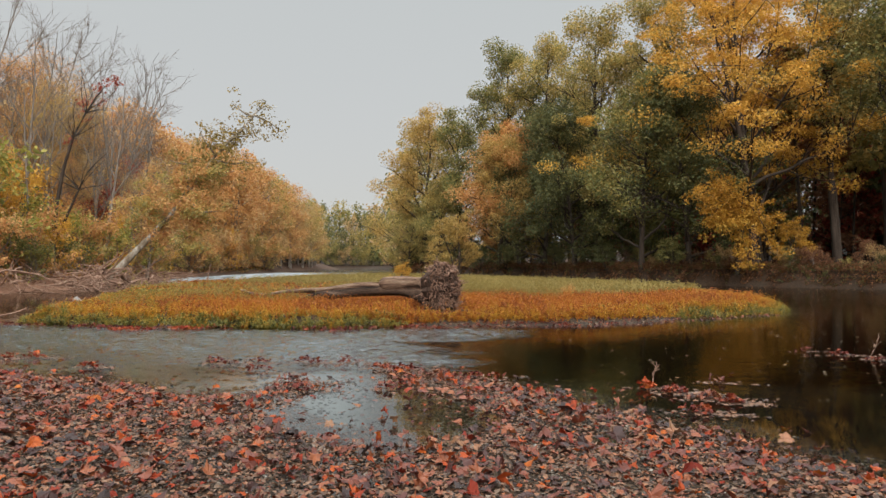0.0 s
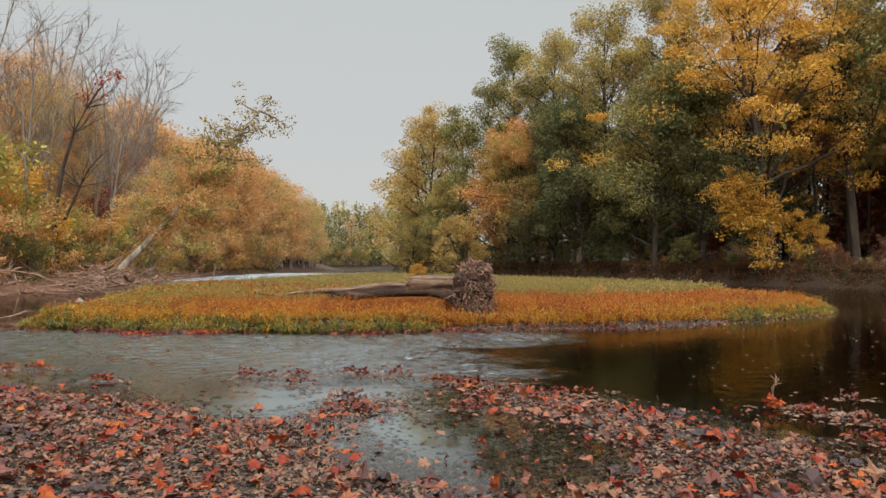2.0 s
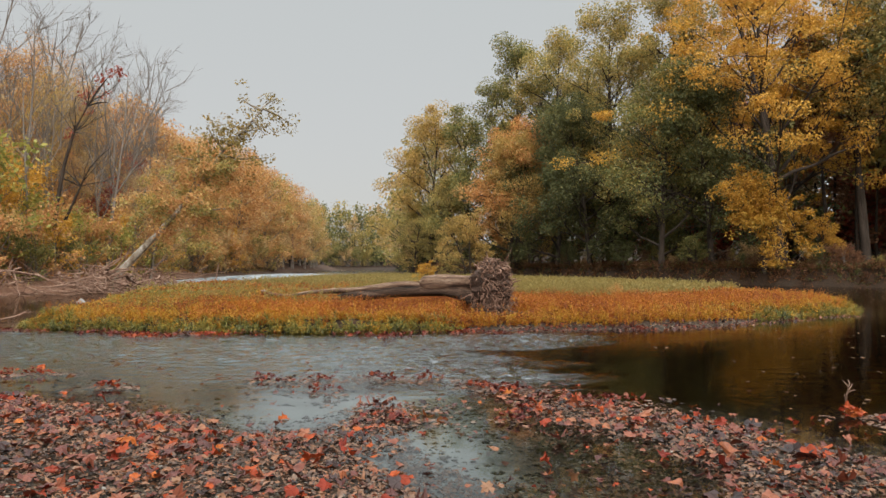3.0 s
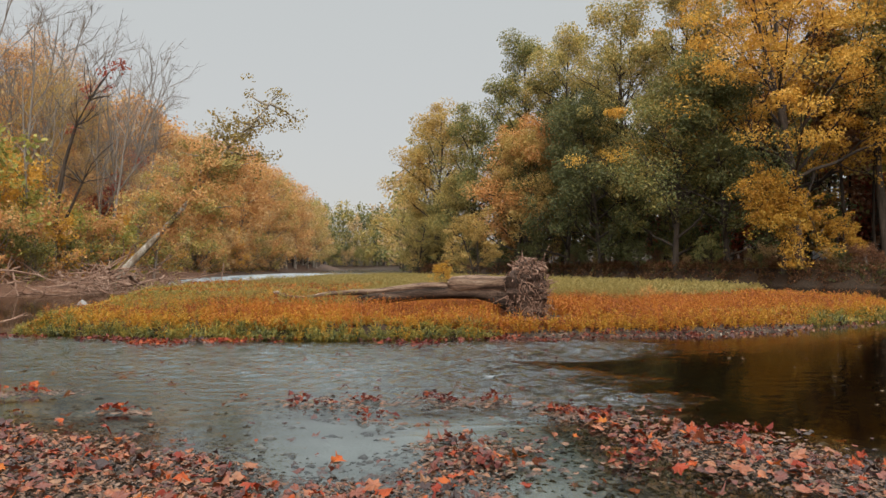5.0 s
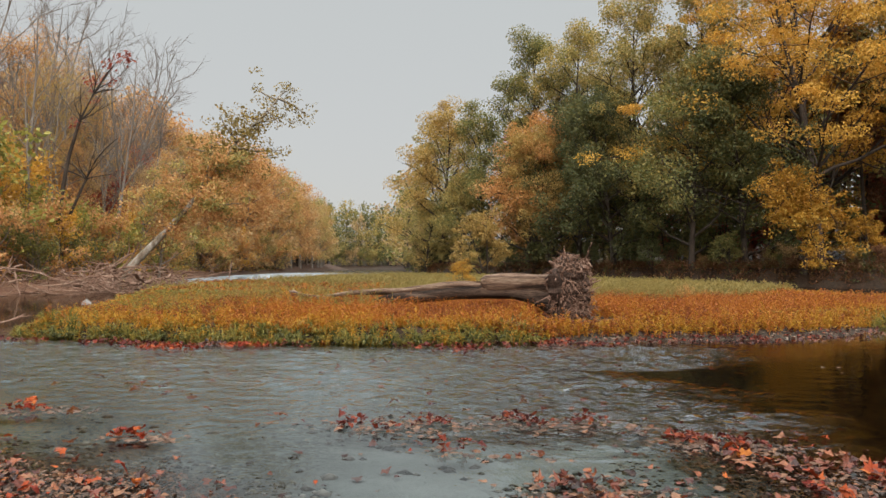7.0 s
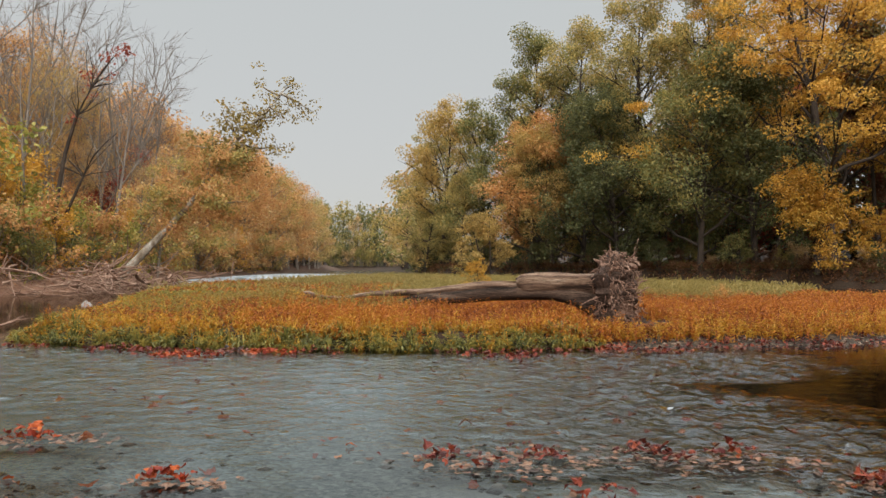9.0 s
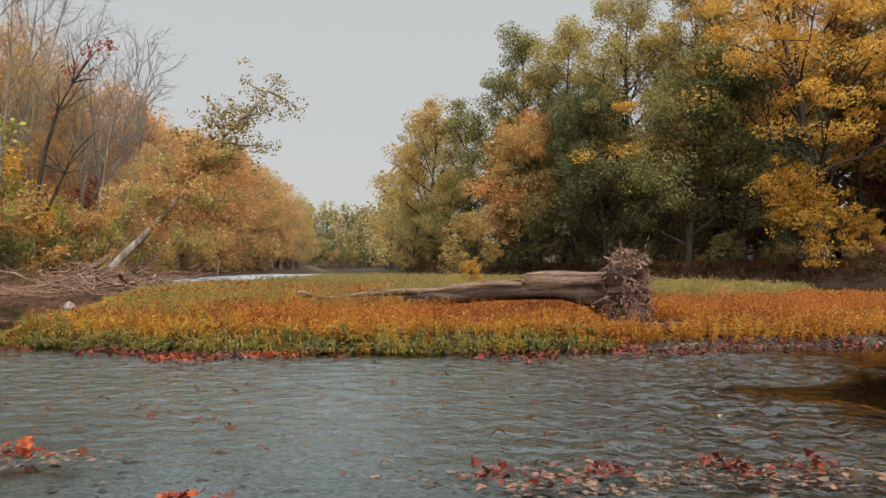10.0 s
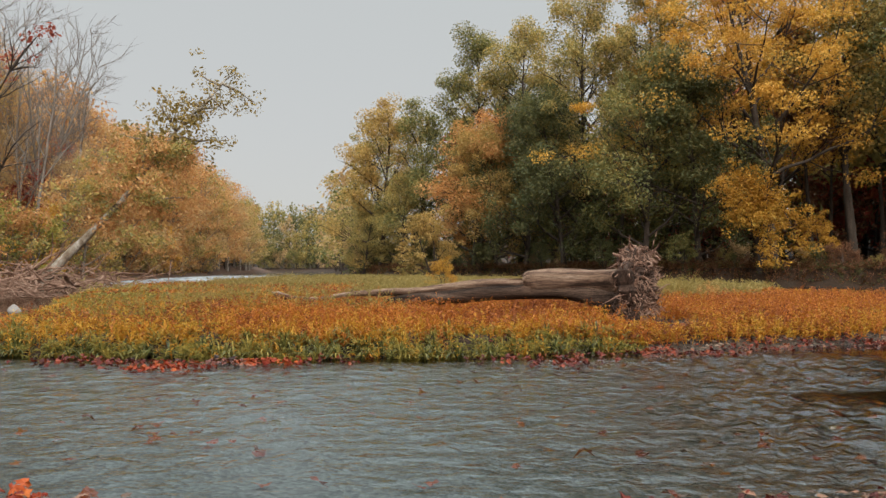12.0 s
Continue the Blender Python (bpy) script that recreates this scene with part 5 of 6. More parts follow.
def island_plants():
    near, rng = scatter(34000, -15, 15, 17, 30, 61)
    far, rng2 = scatter(46000, -27, 15, 30, 100, 62)
    for tag, P, r in (("near", near, rng), ("far", far, rng2)):
        x, y = P[:, 0], P[:, 1]
        d = depth_in(x, y, ISLAND) + (fractal(x, y, 0.9, 3.0) - 0.5) * 0.5
        strip = step01(x, -2.0, -0.6) * (1 - step01(x, 5.5, 8.0))
        from_root = np.hypot(x + 0.45, (y - 20.15) * 0.9)
        ok = (d > -0.28 + (0.08 + 0.42 * fractal(x, y, 0.9, 25.0)) * strip * (y < 26)) & (from_root > 0.9 + 0.3 * fractal(x, y, 2.0, 27.0)) & (np.hypot(x + 16.1, (y - 26.6) * 0.5) > 0.75)
        P, x, y, d, strip = P[ok], x[ok], y[ok], d[ok], strip[ok]
        n1, n2 = fractal(x, y, 0.22, 21.0), fractal(x, y, 0.7, 22.0)
        u = r.random(len(P))
        edge = (d < -0.1 + 0.55 * n2) & (strip < 0.6) & (y < 30)
        green_patch = ((x < -9.5) & (y > 20.5) & (n1 + 0.35 * n2 > 0.76)) | ((n1 > 0.70) & (x < -5) & (y > 23)) | (((x + 6.6) / 2.3) ** 2 + ((y - 23.1) / 1.0) ** 2 + 0.8 * (n2 - 0.5) < 1)
        tallgrass = (y > 25.6 + 3.0 * n2 + 0.25 * np.maximum(1 - x, 0) + 1.5 * np.maximum(x - 3, 0)) & (x > -7.5)
        gold = np.clip(0.78 - 0.30 * d + 0.9 * (n2 - 0.5), 0.12, 0.85) * (y < 30) + 0.35 * (y >= 30)
        kind = np.where(u < gold, 1, 0)
        kind = np.where(edge, np.where(u < 0.74, 2, 1), kind)
        kind = np.where(green_patch, np.where(u < 0.6, 2, np.where(u < 0.85, 1, 3)), kind)
        v = r.random(len(P))
        kind = np.where((x < -7.2 - 1.5 * n2) & (y < 34) & ((kind == 0) | (kind == 4)), np.where(v < 0.45, 1, np.where(v < 0.68, 2, kind)), kind)
        kind = np.where((x < -10.8 - 0.8 * n2) & (y < 34), np.where(u < 0.7, 2, np.where(u < 0.9, 1, 0)), kind)
        kind = np.where(tallgrass, np.where(u < 0.85, 3, 2), kind)
        kind = np.where((y > 46) & (u < 0.6) & (x > -18), 3, kind)
        kind = np.where((kind < 2) & (fractal(x, y, 0.55, 28.0) > 0.50) & (r.random(len(P)) < 0.6) & (d > 0.8), 4, kind)
        big = 1.0 if tag == "near" else 1.7
        c = 10 if tag == "near" else 5
        for q, (nm, mat, tall, leaf, droop, lab) in enumerate((("orange_weeds", C_WEED_ORANGE, 0.31, 0.10, 1.1, "rust-orange low weeds covering the island"),
                                                              ("yellow_weeds", C_WEED_YELLOW, 0.27, 0.095, 1.1, "golden yellow low weeds covering the island"),
                                                              ("green_weeds", C_WEED_GREEN, 0.22, 0.14, 0.9, "green weeds and grass along the island's shore"),
                                                              ("pale_grass", C_GRASS, 0.58, 0.17, 1.6, "pale yellow-green tall grass on the island"),
                                                              ("russet_weeds", C_WEED_RUSSET, 0.30, 0.095, 1.1, "dark red-brown withered weeds on the island"))):
            pick = P[kind == q]
            if len(pick):
                weeds(nm, pick, tall * (1.0 if tag == "near" else 0.62), leaf * big, c, mat, lab, 70 + q + (10 if tag == "far" else 0), droop, broad=(0.15, 0.15, 0.085, 0.07, 0.15)[q] * (1.0 if tag == "near" else 1.5), low=0.0 if q == 2 else 0.08)


def blade_tufts(name, xy, reach, blades, material, label, seed, wide=0.011):
    """Tufts of arching grass blades, each blade of three joints, joined."""
    rng = np.random.default_rng(seed)
    n = len(xy)
    base = np.column_stack([xy, np.maximum(land(xy[:, 0], xy[:, 1])[0], -0.02) - 0.02])
    size = reach * (0.6 + 0.7 * rng.random((n, 1)))
    a = rng.random((n, blades)) * 2 * np.pi
    out = np.stack([np.cos(a), np.sin(a), np.zeros_like(a)], -1)
    L = (size * (0.55 + 0.6 * rng.random((n, blades))))[..., None]
    flat = (0.18 + 0.72 * rng.random((n, blades)))[..., None]
    up = np.array([0, 0, 1.0])
    root = base[:, None] + out * 0.05 * size[..., None]
    across = np.stack([-np.sin(a), np.cos(a), np.zeros_like(a)], -1) * wide
    rows = []
    for u, w in ((0.0, 0.7), (0.4, 1.0), (0.75, 0.8), (1.0, 0.12)):
        mid = root + out * L * flat * u**1.3 + up * L * (1.15 * u - (0.25 + 0.85 * flat) * u**2.2)
        rows += [mid - across * w, mid + across * w]
    V = np.stack(rows, 2).reshape(-1, 3)
    V[:, 2] = np.maximum(V[:, 2], -0.03)
    q = np.array([(0, 1, 3, 2), (2, 3, 5, 4), (4, 5, 7, 6)])
    F = (q[None] + np.arange(n * blades)[:, None, None] * 8).reshape(-1, 4)
    return tagged(mesh_object(name, V, F, material), label, "plants", kind="stuff")


def shore_tufts():
    P, r = scatter(26000, -15, 13, 17, 31, 66)
    x, y = P[:, 0], P[:, 1]
    d = depth_in(x, y, ISLAND) + (fractal(x, y, 0.9, 3.0) - 0.5) * 0.5
    strip = step01(x, -1.6, -0.4) * (1 - step01(x, 5.5, 7.5))
    tuft = fractal(x, y, 1.5, 26.0)
    ok = (d > -0.22) & (d < 0.15 + 0.9 * tuft) & (strip < 0.35) & (tuft > 0.30 + 0.22 * r.random(len(P)))
    P, d, tuft = P[ok], d[ok], tuft[ok]
    pick = 1.3 * r.random(len(P)) - 0.12 + 0.9 * (tuft - 0.5) - 1.5 * np.clip(d, -0.1, 1)
    for low, high, material, reach, label in ((0.72, 9, C_SHORE_GREEN, 0.33, "dark green grass tufts overhanging the island's shore"), (0.20, 0.72, C_WEED_GREEN, 0.31, "yellow-green grass tufts along the island's shore"), (-9, 0.20, C_WEED_YELLOW, 0.27, "yellowing grass tufts behind the island's shore")):
        some = P[(pick > low) & (pick <= high)]
        blade_tufts("edge_tufts", some[:760], reach, 24, material, label, 91 + len(some))
    for x, y in ((3.9, 21.6), (4.3, 21.9), (5.3, 22.3), (6.2, 23.2), (-1.9, 19.9)):
        some = np.column_stack([x + r.normal(size=9) * 0.22, y + r.normal(size=9) * 0.15])
        blade_tufts("grass_tuft", some, 0.34, 26, C_WEED_GREEN, "green grass tuft among orange weeds", int(x * 50) + 500)


def creeping_weeds():
    """Low growth that hides the feet of the taller weeds along the open shore."""
    P, r = scatter(30000, -3.0, 11.5, 17.8, 27, 67)
    d = depth_in(P[:, 0], P[:, 1], ISLAND)
    edge = -0.1 + 0.5 * fractal(P[:, 0], P[:, 1], 0.9, 25.0)
    P = P[(d > edge) & (d < edge + 1.1) & (np.hypot(P[:, 0] + 0.45, P[:, 1] - 20.15) > 0.8)]
    weeds("yellow_weeds", P[::2], 0.13, 0.09, 7, C_WEED_YELLOW, "low yellow weeds creeping over the open shore", 101, 0.6, broad=0.2)
    weeds("russet_weeds", P[1::2], 0.15, 0.085, 7, C_WEED_RUSSET, "low red-brown weeds creeping over the open shore", 102, 0.6, broad=0.2)


island_plants()
creeping_weeds()
shore_tufts()


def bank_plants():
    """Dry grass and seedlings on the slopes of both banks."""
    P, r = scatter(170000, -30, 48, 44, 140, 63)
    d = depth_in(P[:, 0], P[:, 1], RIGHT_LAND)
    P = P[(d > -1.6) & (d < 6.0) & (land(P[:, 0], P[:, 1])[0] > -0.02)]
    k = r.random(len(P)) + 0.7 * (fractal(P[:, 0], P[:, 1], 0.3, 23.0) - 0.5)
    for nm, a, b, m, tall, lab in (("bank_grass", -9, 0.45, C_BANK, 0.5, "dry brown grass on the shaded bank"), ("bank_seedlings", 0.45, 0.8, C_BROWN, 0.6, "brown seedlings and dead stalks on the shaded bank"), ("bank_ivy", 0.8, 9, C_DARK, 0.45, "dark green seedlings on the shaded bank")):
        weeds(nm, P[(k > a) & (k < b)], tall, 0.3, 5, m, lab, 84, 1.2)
    P, r = scatter(40000, -64, -20, 22, 150, 64)
    d = depth_in(P[:, 0], P[:, 1], LEFT_LAND)
    P = P[(d > 0.6) & (d < 6)]
    k = r.random(len(P)) + 0.7 * (fractal(P[:, 0], P[:, 1], 0.3, 24.0) - 0.5)
    for nm, a, b, m, tall, lab in (("bank_grass", -9, 0.35, C_BANK, 0.4, "reddish dry grass on the earth bank"), ("bank_seedlings", 0.35, 0.7, C_ORANGE, 0.5, "orange seedlings on the earth bank"), ("bank_weeds", 0.7, 9, C_LIME, 0.5, "yellow-green weeds on the earth bank")):
        weeds(nm, P[(k > a) & (k < b)], tall, 0.26, 5, m, lab, 85, 1.0)


bank_plants()


# ---- fallen leaves and pebbles ----
LOBES = [(0.0, 1.0), (0.3, 0.66), (0.66, 0.7), (0.66, 0.36), (0.98, 0.12), (0.66, -0.14), (0.5, -0.52), (0.14, -0.46), (0.0, -0.6),
         (-0.14, -0.46), (-0.5, -0.52), (-0.66, -0.14), (-0.98, 0.12), (-0.66, 0.36), (-0.66, 0.7), (-0.3, 0.66)]


def fallen_leaves(P, size, rng, tilt=0.35, curl=0.5):
    """Lobed dry leaves at the places P: vertices by leaf, and the triangles of one leaf."""
    n, k = len(P), len(LOBES)
    T = np.array(LOBES) * 0.8
    T = T[None] * (1 + 0.18 * rng.normal(size=(n, k, 1)))
    a, b, c = (rng.normal(size=(n, 1)) * curl for _ in range(3))
    zz = a * T[..., 0] ** 2 + b * T[..., 1] ** 2 + c * T[..., 0] * T[..., 1] + rng.normal(size=(n, k)) * 0.06
    loc = np.concatenate([np.concatenate([T, zz[..., None]], -1), np.zeros((n, 1, 3))], 1)
    N = unit(np.column_stack([rng.normal(size=(n, 2)) * tilt, np.ones(n)]))
    A = unit(np.cross(N, rng.normal(size=(n, 3))))
    B = np.cross(N, A)
    M = np.stack([A, B, N], 1)
    V = np.einsum("nki,nij->nkj", loc * np.asarray(size).reshape(-1, 1, 1), M)
    V[..., 2] -= np.minimum(V[..., 2].min(1, keepdims=True), 0) * 0.75
    V = V + P[:, None]
    F = np.array([(j, (j + 1) % k, k) for j in range(k)])
    return V, F


def joined_leaves(name, P, size, rng, material, label, tilt=0.35, curl=0.5, parent=None):
    V, F = fallen_leaves(P, size, rng, tilt, curl)
    n, k = V.shape[:2]
    FF = (F[None] + np.arange(n)[:, None, None] * k).reshape(-1, 3)
    ob = mesh_object(name, V.reshape(-1, 3), FF, material)
    if parent is not None:
        ob.parent = parent
        return tagged(ob, label, kind="stuff")
    return tagged(ob, label, "leaves", kind="stuff")


def resting(xy, lift=0.004):
    z = land(xy[:, 0], xy[:, 1])[0]
    return np.column_stack([xy, np.maximum(z + 0.006, lift)])


def bar_leaves():
    xy, rng = scatter(20500, -8.5, 5.5, 4.0, 11.6, 81)
    d = depth_in(xy[:, 0], xy[:, 1], BAR)
    thick = fractal(xy[:, 0], xy[:, 1], 1.1, 31.0)
    keep = rng.random(len(xy)) < np.where(d > 0.05, 0.55 + 0.6 * thick, np.where(d > -0.9, 0.40 * thick * (1 + d), 0.005))
    keep &= (land(xy[:, 0], xy[:, 1])[0] > -0.025) | (d < 0) | (rng.random(len(xy)) < 0.45)
    xy, d = xy[keep], d[keep]
    P = resting(xy)
    P[:, 2] += 0.03 * rng.random(len(P)) * (d > 0)
    under = (land(xy[:, 0], xy[:, 1])[0] < -0.02) & (rng.random(len(P)) < 0.6)
    P[under, 2] = land(xy[under, 0], xy[under, 1])[0] + 0.01
    size = 0.020 + 0.055 * rng.random(len(P)) ** 2.0 + 0.045 * (rng.random(len(P)) < 0.04)
    litter = new("leaf_litter")
    tagged(litter, "wet red and brown fallen maple leaves over the gravel bar", "leaves")
    bright = rng.random(len(P)) < 0.17
    # the leaves that lie nearest the camera's way are pieces of their own
    order = np.argsort(np.hypot(xy[:, 0] - 0.4, xy[:, 1] - 6.2) - 3.0 * size * 10)
    own = order[:300]
    V, F = fallen_leaves(P[own] + [0, 0, 0.012], size[own] * 1.1, rng, 0.34, 0.6)
    for v, i in zip(V, own):
        part("leaf", v, F, C_FALLEN_WET if bright[i] else C_FALLEN, litter)
    scraps, r2 = scatter(98000, -8.5, 5.5, 4.0, 11.3, 85)
    wide, r3 = scatter(52000, -24, 9, -9, 11.5, 87)
    scraps = np.concatenate([scraps, wide[~((wide[:, 0] > -8.5) & (wide[:, 0] < 5.5) & (wide[:, 1] > 4.0))]])
    scraps = scraps[depth_in(scraps[:, 0], scraps[:, 1], BAR) > -0.15 + 0.4 * (fractal(scraps[:, 0], scraps[:, 1], 1.5, 33.0) - 0.5)]
    C = np.column_stack([scraps, land(scraps[:, 0], scraps[:, 1])[0] + 0.012 + 0.014 * r2.random(len(scraps))])
    V, F = leaf_cards(C, unit(np.column_stack([r2.normal(size=(len(C), 2)) * 0.35, np.ones(len(C))])), 0.011 + 0.028 * r2.random(len(C)) ** 2, r2, 0.6, 0.3)
    tagged(part("leaf_scraps", V, F, C_SCRAPS, litter, "small torn pieces of dry leaves"), kind="stuff")
    # the same litter, thinner, over the rest of the bar
    xy2, r4 = scatter(60000, -20, 9, -8, 11.5, 88)
    away = np.hypot(np.maximum(np.abs(xy2[:, 0] + 1.5) - 7, 0), np.maximum(4 - xy2[:, 1], 0))
    xy2 = xy2[r4.random(len(xy2)) < 0.95 * np.exp(-((away / 6) ** 2))]
    d2 = depth_in(xy2[:, 0], xy2[:, 1], BAR)
    xy2 = xy2[(d2 > 0.05) & ~((xy2[:, 0] > -8.5) & (xy2[:, 0] < 5.5) & (xy2[:, 1] > 4.0))]
    joined_leaves("fallen_leaves", resting(xy2), 0.024 + 0.06 * r4.random(len(xy2)) ** 2.2, r4, C_FALLEN, "salmon, brown and dark red leaves", 0.22, 0.3, litter)
    xy3 = xy2[:: 6] + 0.05
    joined_leaves("fallen_leaves", resting(xy3, 0.02), 0.03 + 0.05 * r4.random(len(xy3)), r4, C_FALLEN_WET, "bright orange-red leaves", 0.3, 0.4, litter)
    rest = np.setdiff1d(np.arange(len(P)), own)
    a, b = rest[~bright[rest]], rest[bright[rest]]
    joined_leaves("fallen_leaves", P[a], size[a], rng, C_FALLEN, "salmon, brown and dark red leaves", 0.26, 0.45, litter)
    joined_leaves("fallen_leaves", P[b], size[b] * 1.1, rng, C_FALLEN_WET, "bright orange-red leaves", 0.32, 0.45, litter)


CLUMPS = [(-5.0, 10.5, 0.26, 30), (-6.95, 11.3, 0.32, 26), (-6.55, 11.4, 0.34, 36), (-3.3, 11.2, 0.5, 22), (-2.7, 11.3, 0.45, 30), (-2.3, 10.4, 0.4, 18), (-1.8, 11.4, 0.5, 46), (-1.2, 11.5, 0.35, 20), (-3.0, 11.0, 0.25, 14),
          (-0.5, 10.9, 0.35, 46), (-0.1, 10.8, 0.35, 40), (0.4, 10.3, 0.4, 40), (0.9, 10.2, 0.4, 36), (-1.4, 9.6, 0.5, 50), (-1.2, 9.0, 0.35, 26), (-0.15, 9.2, 0.25, 26), (0.0, 9.6, 0.2, 14),
          (3.2, 9.7, 0.25, 44), (3.5, 9.4, 0.28, 60), (3.8, 9.0, 0.28, 60), (4.0, 8.8, 0.2, 40), (3.45, 8.2, 0.35, 40), (4.2, 10.2, 0.25, 14), (7.0, 14.1, 0.3, 12), (7.4, 13.6, 0.35, 30), (7.8, 12.9, 0.4, 30)]
SHORE = [(-11.6, 17.4, 0.5, 40), (-10.6, 17.2, 0.4, 20), (-9.2, 17.2, 0.6, 50), (-8.3, 17.0, 0.5, 60), (-7.7, 16.6, 0.45, 80), (-7.2, 17.1, 0.5, 60), (-6.6, 17.2, 0.4, 70), (-5.8, 17.3, 0.4, 26), (-3.4, 17.3, 0.5, 30), (-2.6, 17.0, 0.4, 50),
         (-2.3, 17.7, 0.6, 70), (-1.0, 18.0, 0.6, 90), (-0.4, 17.7, 0.4, 70), (0.4, 18.5, 0.6, 60), (1.4, 19.0, 0.6, 60), (2.4, 19.4, 0.6, 70), (3.0, 19.1, 0.35, 60), (4.0, 20.0, 0.6, 60), (5.5, 21.2, 0.7, 60), (7.5, 22.8, 0.7, 50),
         (0.3, 19.4, 0.7, 90), (-0.3, 19.6, 0.5, 70), (1.6, 20.0, 0.8, 90), (3.2, 20.6, 0.8, 80), (9.8, 24.6, 0.6, 50), (5.0, 20.6, 0.4, 30)]


def clumps():
    rng = np.random.default_rng(82)
    for group, where, size in ((CLUMPS, "pile of wet red leaves caught on stones in the riffle", 0.046), (SHORE, "drift of wet red-brown leaves along the island's shore", 0.05)):
        for x, y, r, n in group:
            y = y - 0.32 if group is SHORE and x < -2.5 else y
            n = max(8, int(n * (1.0 if group is CLUMPS else 1.5 if x < -2.5 else 0.9)))
            xy = np.column_stack([x + rng.normal(size=n) * r * (0.30 if group is CLUMPS else 0.6), y + rng.normal(size=n) * r * (0.2 if group is CLUMPS else 0.34)])
            P = resting(xy, 0.004)
            P[:, 2] += (0.085 if group is CLUMPS else 0.06) * rng.random(n) * np.exp(-((xy[:, 0] - x) ** 2 + (xy[:, 1] - y) ** 2) / (r * r * 0.4))
            pick = 0.9 if x in (-5.0, -6.95, -6.55, -7.7, -6.6) else rng.random() * 0.9
            joined_leaves("leaf_pile", P, size * (0.45 + 0.85 * rng.random(n)), rng, C_FALLEN_RED if pick < 0.62 else C_FALLEN if pick < 0.85 else C_FALLEN_WET, where, 0.42, 0.5)
            if group is CLUMPS:
                m = n * 2
                flat = np.column_stack([x + 0.15 + rng.normal(size=m) * r * 0.75, y - 0.05 + rng.normal(size=m) * r * 0.3])
                flat = flat[depth_in(flat[:, 0], flat[:, 1], BAR) < 0.1]
                if len(flat) > 3:
                    joined_leaves("leaf_raft", resting(flat, 0.003), 0.026 + 0.03 * rng.random(len(flat)), rng, C_SCRAPS, "flat raft of wet brown leaves in the shallows", 0.08, 0.15)


def floating_leaves():
    xy, rng = scatter(8000, 2.5, 40, 9, 58, 83)
    d = np.minimum.reduce([-depth_in(xy[:, 0], xy[:, 1], q) for q in (ISLAND, BAR, RIGHT_LAND)])
    xy = xy[(d > 0.3) & (rng.random(len(xy)) < 0.25 + 0.8 * fractal(xy[:, 0], xy[:, 1], 0.25, 40.0))]
    joined_leaves("floating_leaves", np.column_stack([xy, np.full(len(xy), 0.004)]), 0.014 + 0.034 * rng.random(len(xy)) ** 2, rng, C_FALLEN_PALE, "pale leaves floating on the dark pool", 0.03, 0.06)
    xy, rng = scatter(230, -12, 2, 9.5, 18, 84)
    d = np.minimum.reduce([-depth_in(xy[:, 0], xy[:, 1], q) for q in (ISLAND, BAR)])
    xy = xy[d > 0.2]
    P = np.column_stack([xy, land(xy[:, 0], xy[:, 1])[0] + 0.02])
    joined_leaves("sunken_leaves", P, 0.04 + 0.05 * rng.random(len(xy)), rng, C_FALLEN_WET, "orange leaves lying under the riffle's water", 0.2, 0.4)


def pebbles(name, xy, size, material, label, seed):
    """Flattened uneven stones, joined."""
    rng = np.random.default_rng(seed)
    n = len(xy)
    T = np.array([(1, 0, 0), (0.3, 0.95, 0), (-0.8, 0.6, 0), (-0.8, -0.6, 0), (0.3, -0.95, 0), (0.1, 0.1, 0.75), (0, 0, -0.75)])
    F = np.array([(0, 1, 5), (1, 2, 5), (2, 3, 5), (3, 4, 5), (4, 0, 5), (1, 0, 6), (2, 1, 6), (3, 2, 6), (4, 3, 6), (0, 4, 6)])
    V = T[None] * (1 + 0.22 * rng.normal(size=(n, 7, 3)))
    a = rng.random(n) * 2 * np.pi
    c, s = np.cos(a)[:, None], np.sin(a)[:, None]
    V = np.stack([V[..., 0] * c - V[..., 1] * s, V[..., 0] * s + V[..., 1] * c, V[..., 2]], -1)
    r = (size * (0.45 + 1.1 * rng.random(n) ** 2))[:, None, None]
    V = V * r * [1, 0.8, 0.6]
    z = land(xy[:, 0], xy[:, 1])[0]
    V = V + np.column_stack([xy, z + 0.002])[:, None]
    FF = (F[None] + np.arange(n)[:, None, None] * 7).reshape(-1, 3)
    return tagged(mesh_object(name, V.reshape(-1, 3), FF, material, True), label, "pebbles", kind="stuff")


def shore_leaves():
    xy, rng = scatter(5200, -3.5, 10.5, 17.4, 26, 86)
    d = depth_in(xy[:, 0], xy[:, 1], ISLAND)
    xy = xy[(d > -0.95) & (d < 0.9) & (rng.random(len(xy)) < 0.35 + 0.9 * fractal(xy[:, 0], xy[:, 1], 0.9, 41.0))]
    joined_leaves("shore_leaves", resting(xy), 0.022 + 0.04 * rng.random(len(xy)) ** 1.5, rng, C_FALLEN, "brown and salmon leaves strewn over the island's open shore", 0.25, 0.4)


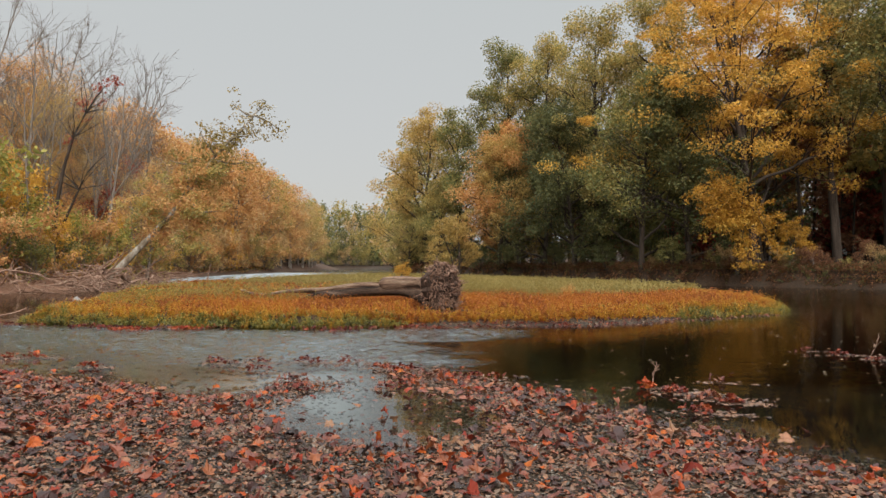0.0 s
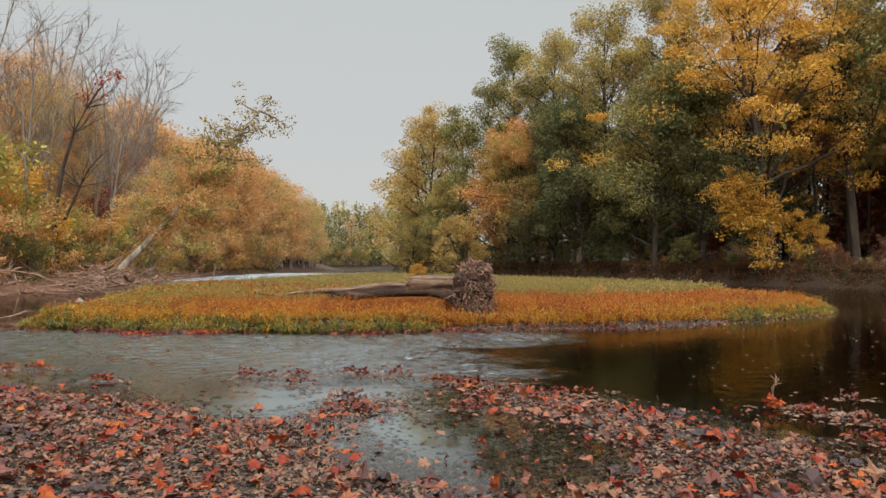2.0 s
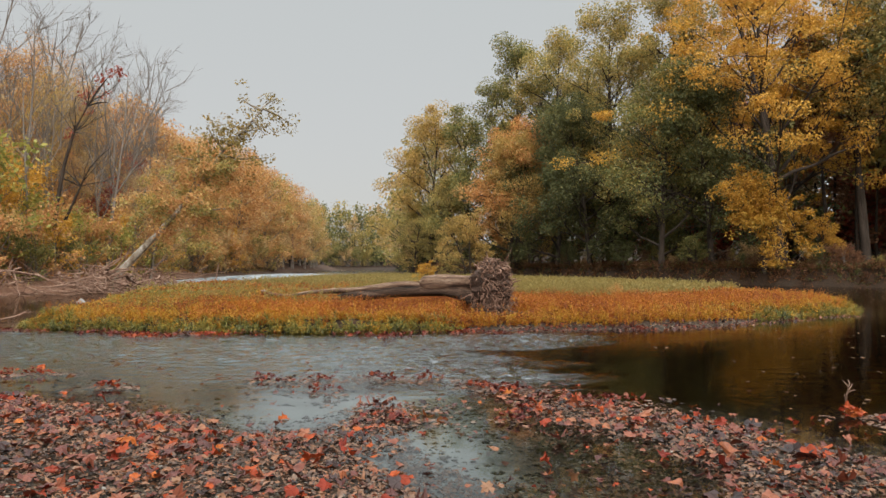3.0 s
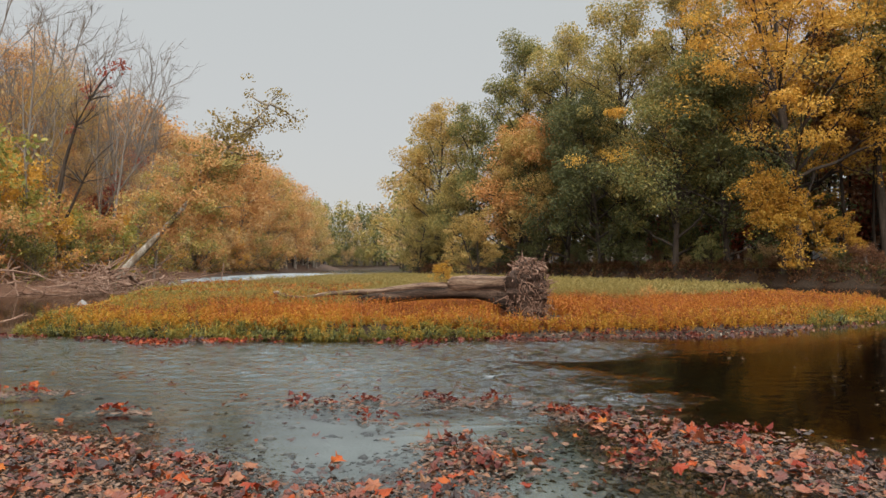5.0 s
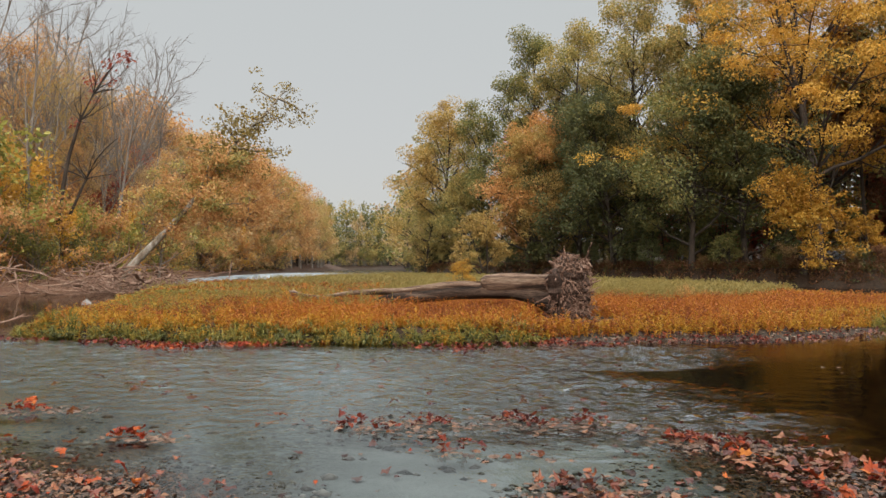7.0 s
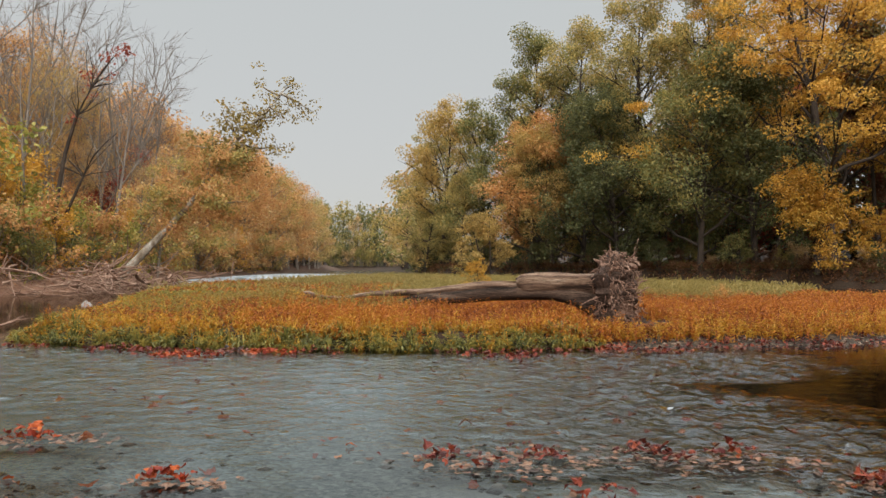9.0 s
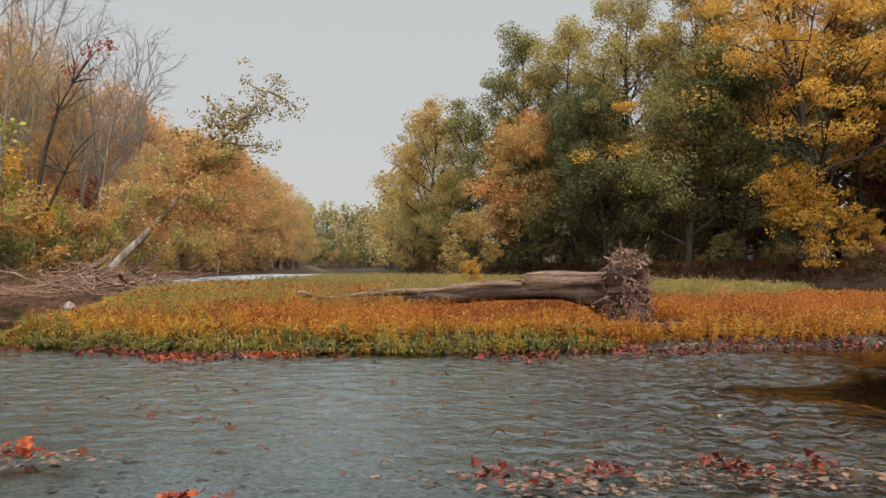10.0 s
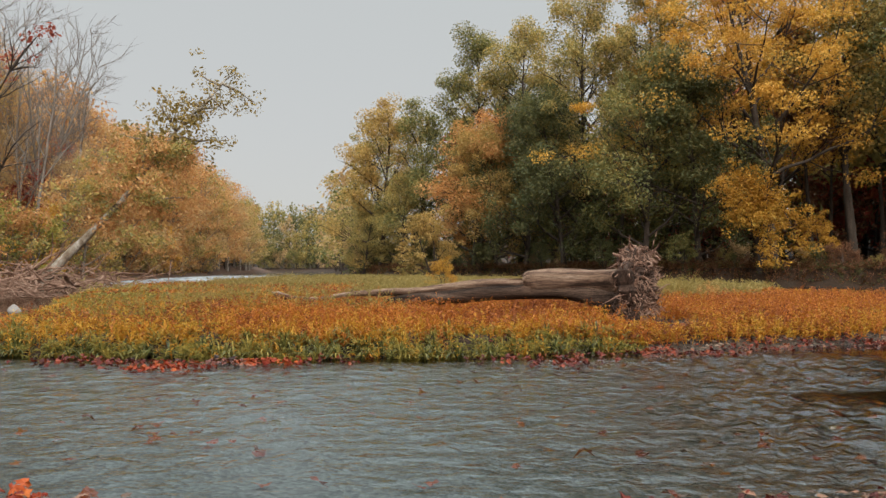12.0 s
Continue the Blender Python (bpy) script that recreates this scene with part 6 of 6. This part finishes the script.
shore_leaves()
bar_leaves()
clumps()
floating_leaves()
xy, rng = scatter(26000, -9.5, 5.5, 2.5, 11.3, 91)
pebbles("bar_pebbles", xy[depth_in(xy[:, 0], xy[:, 1], BAR) > -0.6], 0.024, M_PEBBLE, "wet brown and grey pebbles of the gravel bar", 92)
xy, rng = scatter(9000, -3.5, 11, 17.6, 26, 93)
d = depth_in(xy[:, 0], xy[:, 1], ISLAND)
pebbles("shore_pebbles", xy[(d > -0.7) & (d < 1.7)], 0.035, M_DRY, "pale pebbles along the island's open shore", 94)
xy, rng = scatter(220, -7, 3, 8.5, 12, 95)
xy = np.concatenate([xy] + [np.column_stack([x + rng.normal(size=7) * r * 0.5, y + rng.normal(size=7) * r * 0.3]) for x, y, r, n in CLUMPS[:20]])
pebbles("riffle_stones", xy, 0.05, M_PEBBLE, "dark wet stones in the shallow riffle", 96)


def near_stones():
    """The larger stones that lie on the bar's edge by the way, each a piece."""
    rng = np.random.default_rng(98)
    root = new("gravel_stones")
    shapes = []
    for k in range(10):
        bm = bmesh.new()
        bmesh.ops.create_icosphere(bm, subdivisions=1, radius=1.0)
        for v in bm.verts:
            v.co *= 1 + 0.45 * noise.noise(v.co * 1.3 + Vector((k * 7.1, 0, 0)))
            v.co.z *= 0.5
        me = bpy.data.meshes.new("stone")
        bm.to_mesh(me)
        bm.free()
        me.materials.append(M_PEBBLE)
        me.shade_smooth()
        shapes.append(me)
    made = 0
    while made < 260:
        x, y = rng.random() * 10 - 6.5, 4.2 + rng.random() * 7.2
        d = float(depth_in(np.array([x]), np.array([y]), BAR)[0])
        if d < -0.5 or (d > 0.35 and rng.random() < 0.72):
            continue
        ob = new("stone", shapes[made % 10])
        ob.parent = root
        r = 0.018 + 0.034 * rng.random() ** 2.5
        ob.matrix_basis = pose(x, y, ground_z(x, y) + r * 0.18, 0, 0, rng.random() * 360) @ Matrix.Diagonal((r, r * (0.65 + 0.3 * rng.random()), r, 1))
        made += 1
    tagged(root, "dark wet rounded stones among the fallen leaves", "stones")


near_stones()


def white_stone():
    me = bpy.data.meshes.new("pale_stone")
    bm = bmesh.new()
    bmesh.ops.create_icosphere(bm, subdivisions=3, radius=0.15)
    for v in bm.verts:
        v.co *= 1 + 0.35 * noise.noise(v.co * 7)
        v.co.z *= 1.15
        v.co.x *= 1.25 - 0.9 * max(0.0, v.co.z / 0.17)
    bm.to_mesh(me)
    bm.free()
    me.materials.append(stone_material("pale_stone", [(0.0, (0.20, 0.17, 0.15)), (1.0, (0.28, 0.245, 0.215))], 0.6))
    me.shade_smooth()
    ob = new("pale_stone", me)
    ob.location = (-16.1, 26.9, 0.09)
    tagged(ob, "pale stone standing out of the still backwater", "stone")


white_stone()


def white_water():
    """Broken crests of the shallow rapid in the channel behind the island, joined."""
    xy, rng = scatter(3000, -46, -22, 56, 142, 97)
    x, y = xy[:, 0], xy[:, 1]
    edge = np.interp(y, [p[1] for p in LEFT_BANK], [p[0] for p in LEFT_BANK])
    shelf = fractal(x, y, 0.12, 98.0)
    ok = (x > edge + 2.0) & (depth_in(x, y, ISLAND) < -0.8) & (rng.random(len(xy)) < np.clip(2.6 * (shelf - 0.25), 0.08, 1))
    xy = xy[ok]
    n, k = len(xy), 7
    L, H, W = 0.25 + 0.6 * rng.random(n), 0.04 + 0.08 * rng.random(n), 0.10 + 0.12 * rng.random(n)
    turn = 0.25 + rng.normal(size=n) * 0.3
    u = np.linspace(-1, 1, k)
    rise = (1 - u**2)[None] * H[:, None] * (0.6 + 0.7 * rng.random((n, k)))
    along = u[None] * L[:, None]
    sway = rng.normal(size=(n, k)) * 0.05
    V = []
    for across, up in ((-1, -0.02), (0, 1), (1, -0.02)):
        a, c = along, across * W[:, None] + sway
        z = rise + 0.01 if up == 1 else np.full((n, k), -0.02)
        V.append(np.stack([xy[:, :1] + a * np.cos(turn)[:, None] - c * np.sin(turn)[:, None], xy[:, 1:] + a * np.sin(turn)[:, None] + c * np.cos(turn)[:, None], z], -1))
    V = np.stack(V, 1).reshape(-1, 3)
    F = [(r * k + j, r * k + j + 1, (r + 1) * k + j + 1, (r + 1) * k + j) for r in (0, 1) for j in range(k - 1)]
    F = (np.array(F)[None] + np.arange(n)[:, None, None] * 3 * k).reshape(-1, 4)
    foam = stone_material("river_foam", [(0.0, (0.16, 0.175, 0.18)), (0.5, (0.23, 0.245, 0.25)), (1.0, (0.42, 0.43, 0.43))], 0.5)
    tagged(mesh_object("white_water", V, F, foam, True), "white broken crests of a shallow rapid behind the island", "rapids", kind="stuff")


white_water()
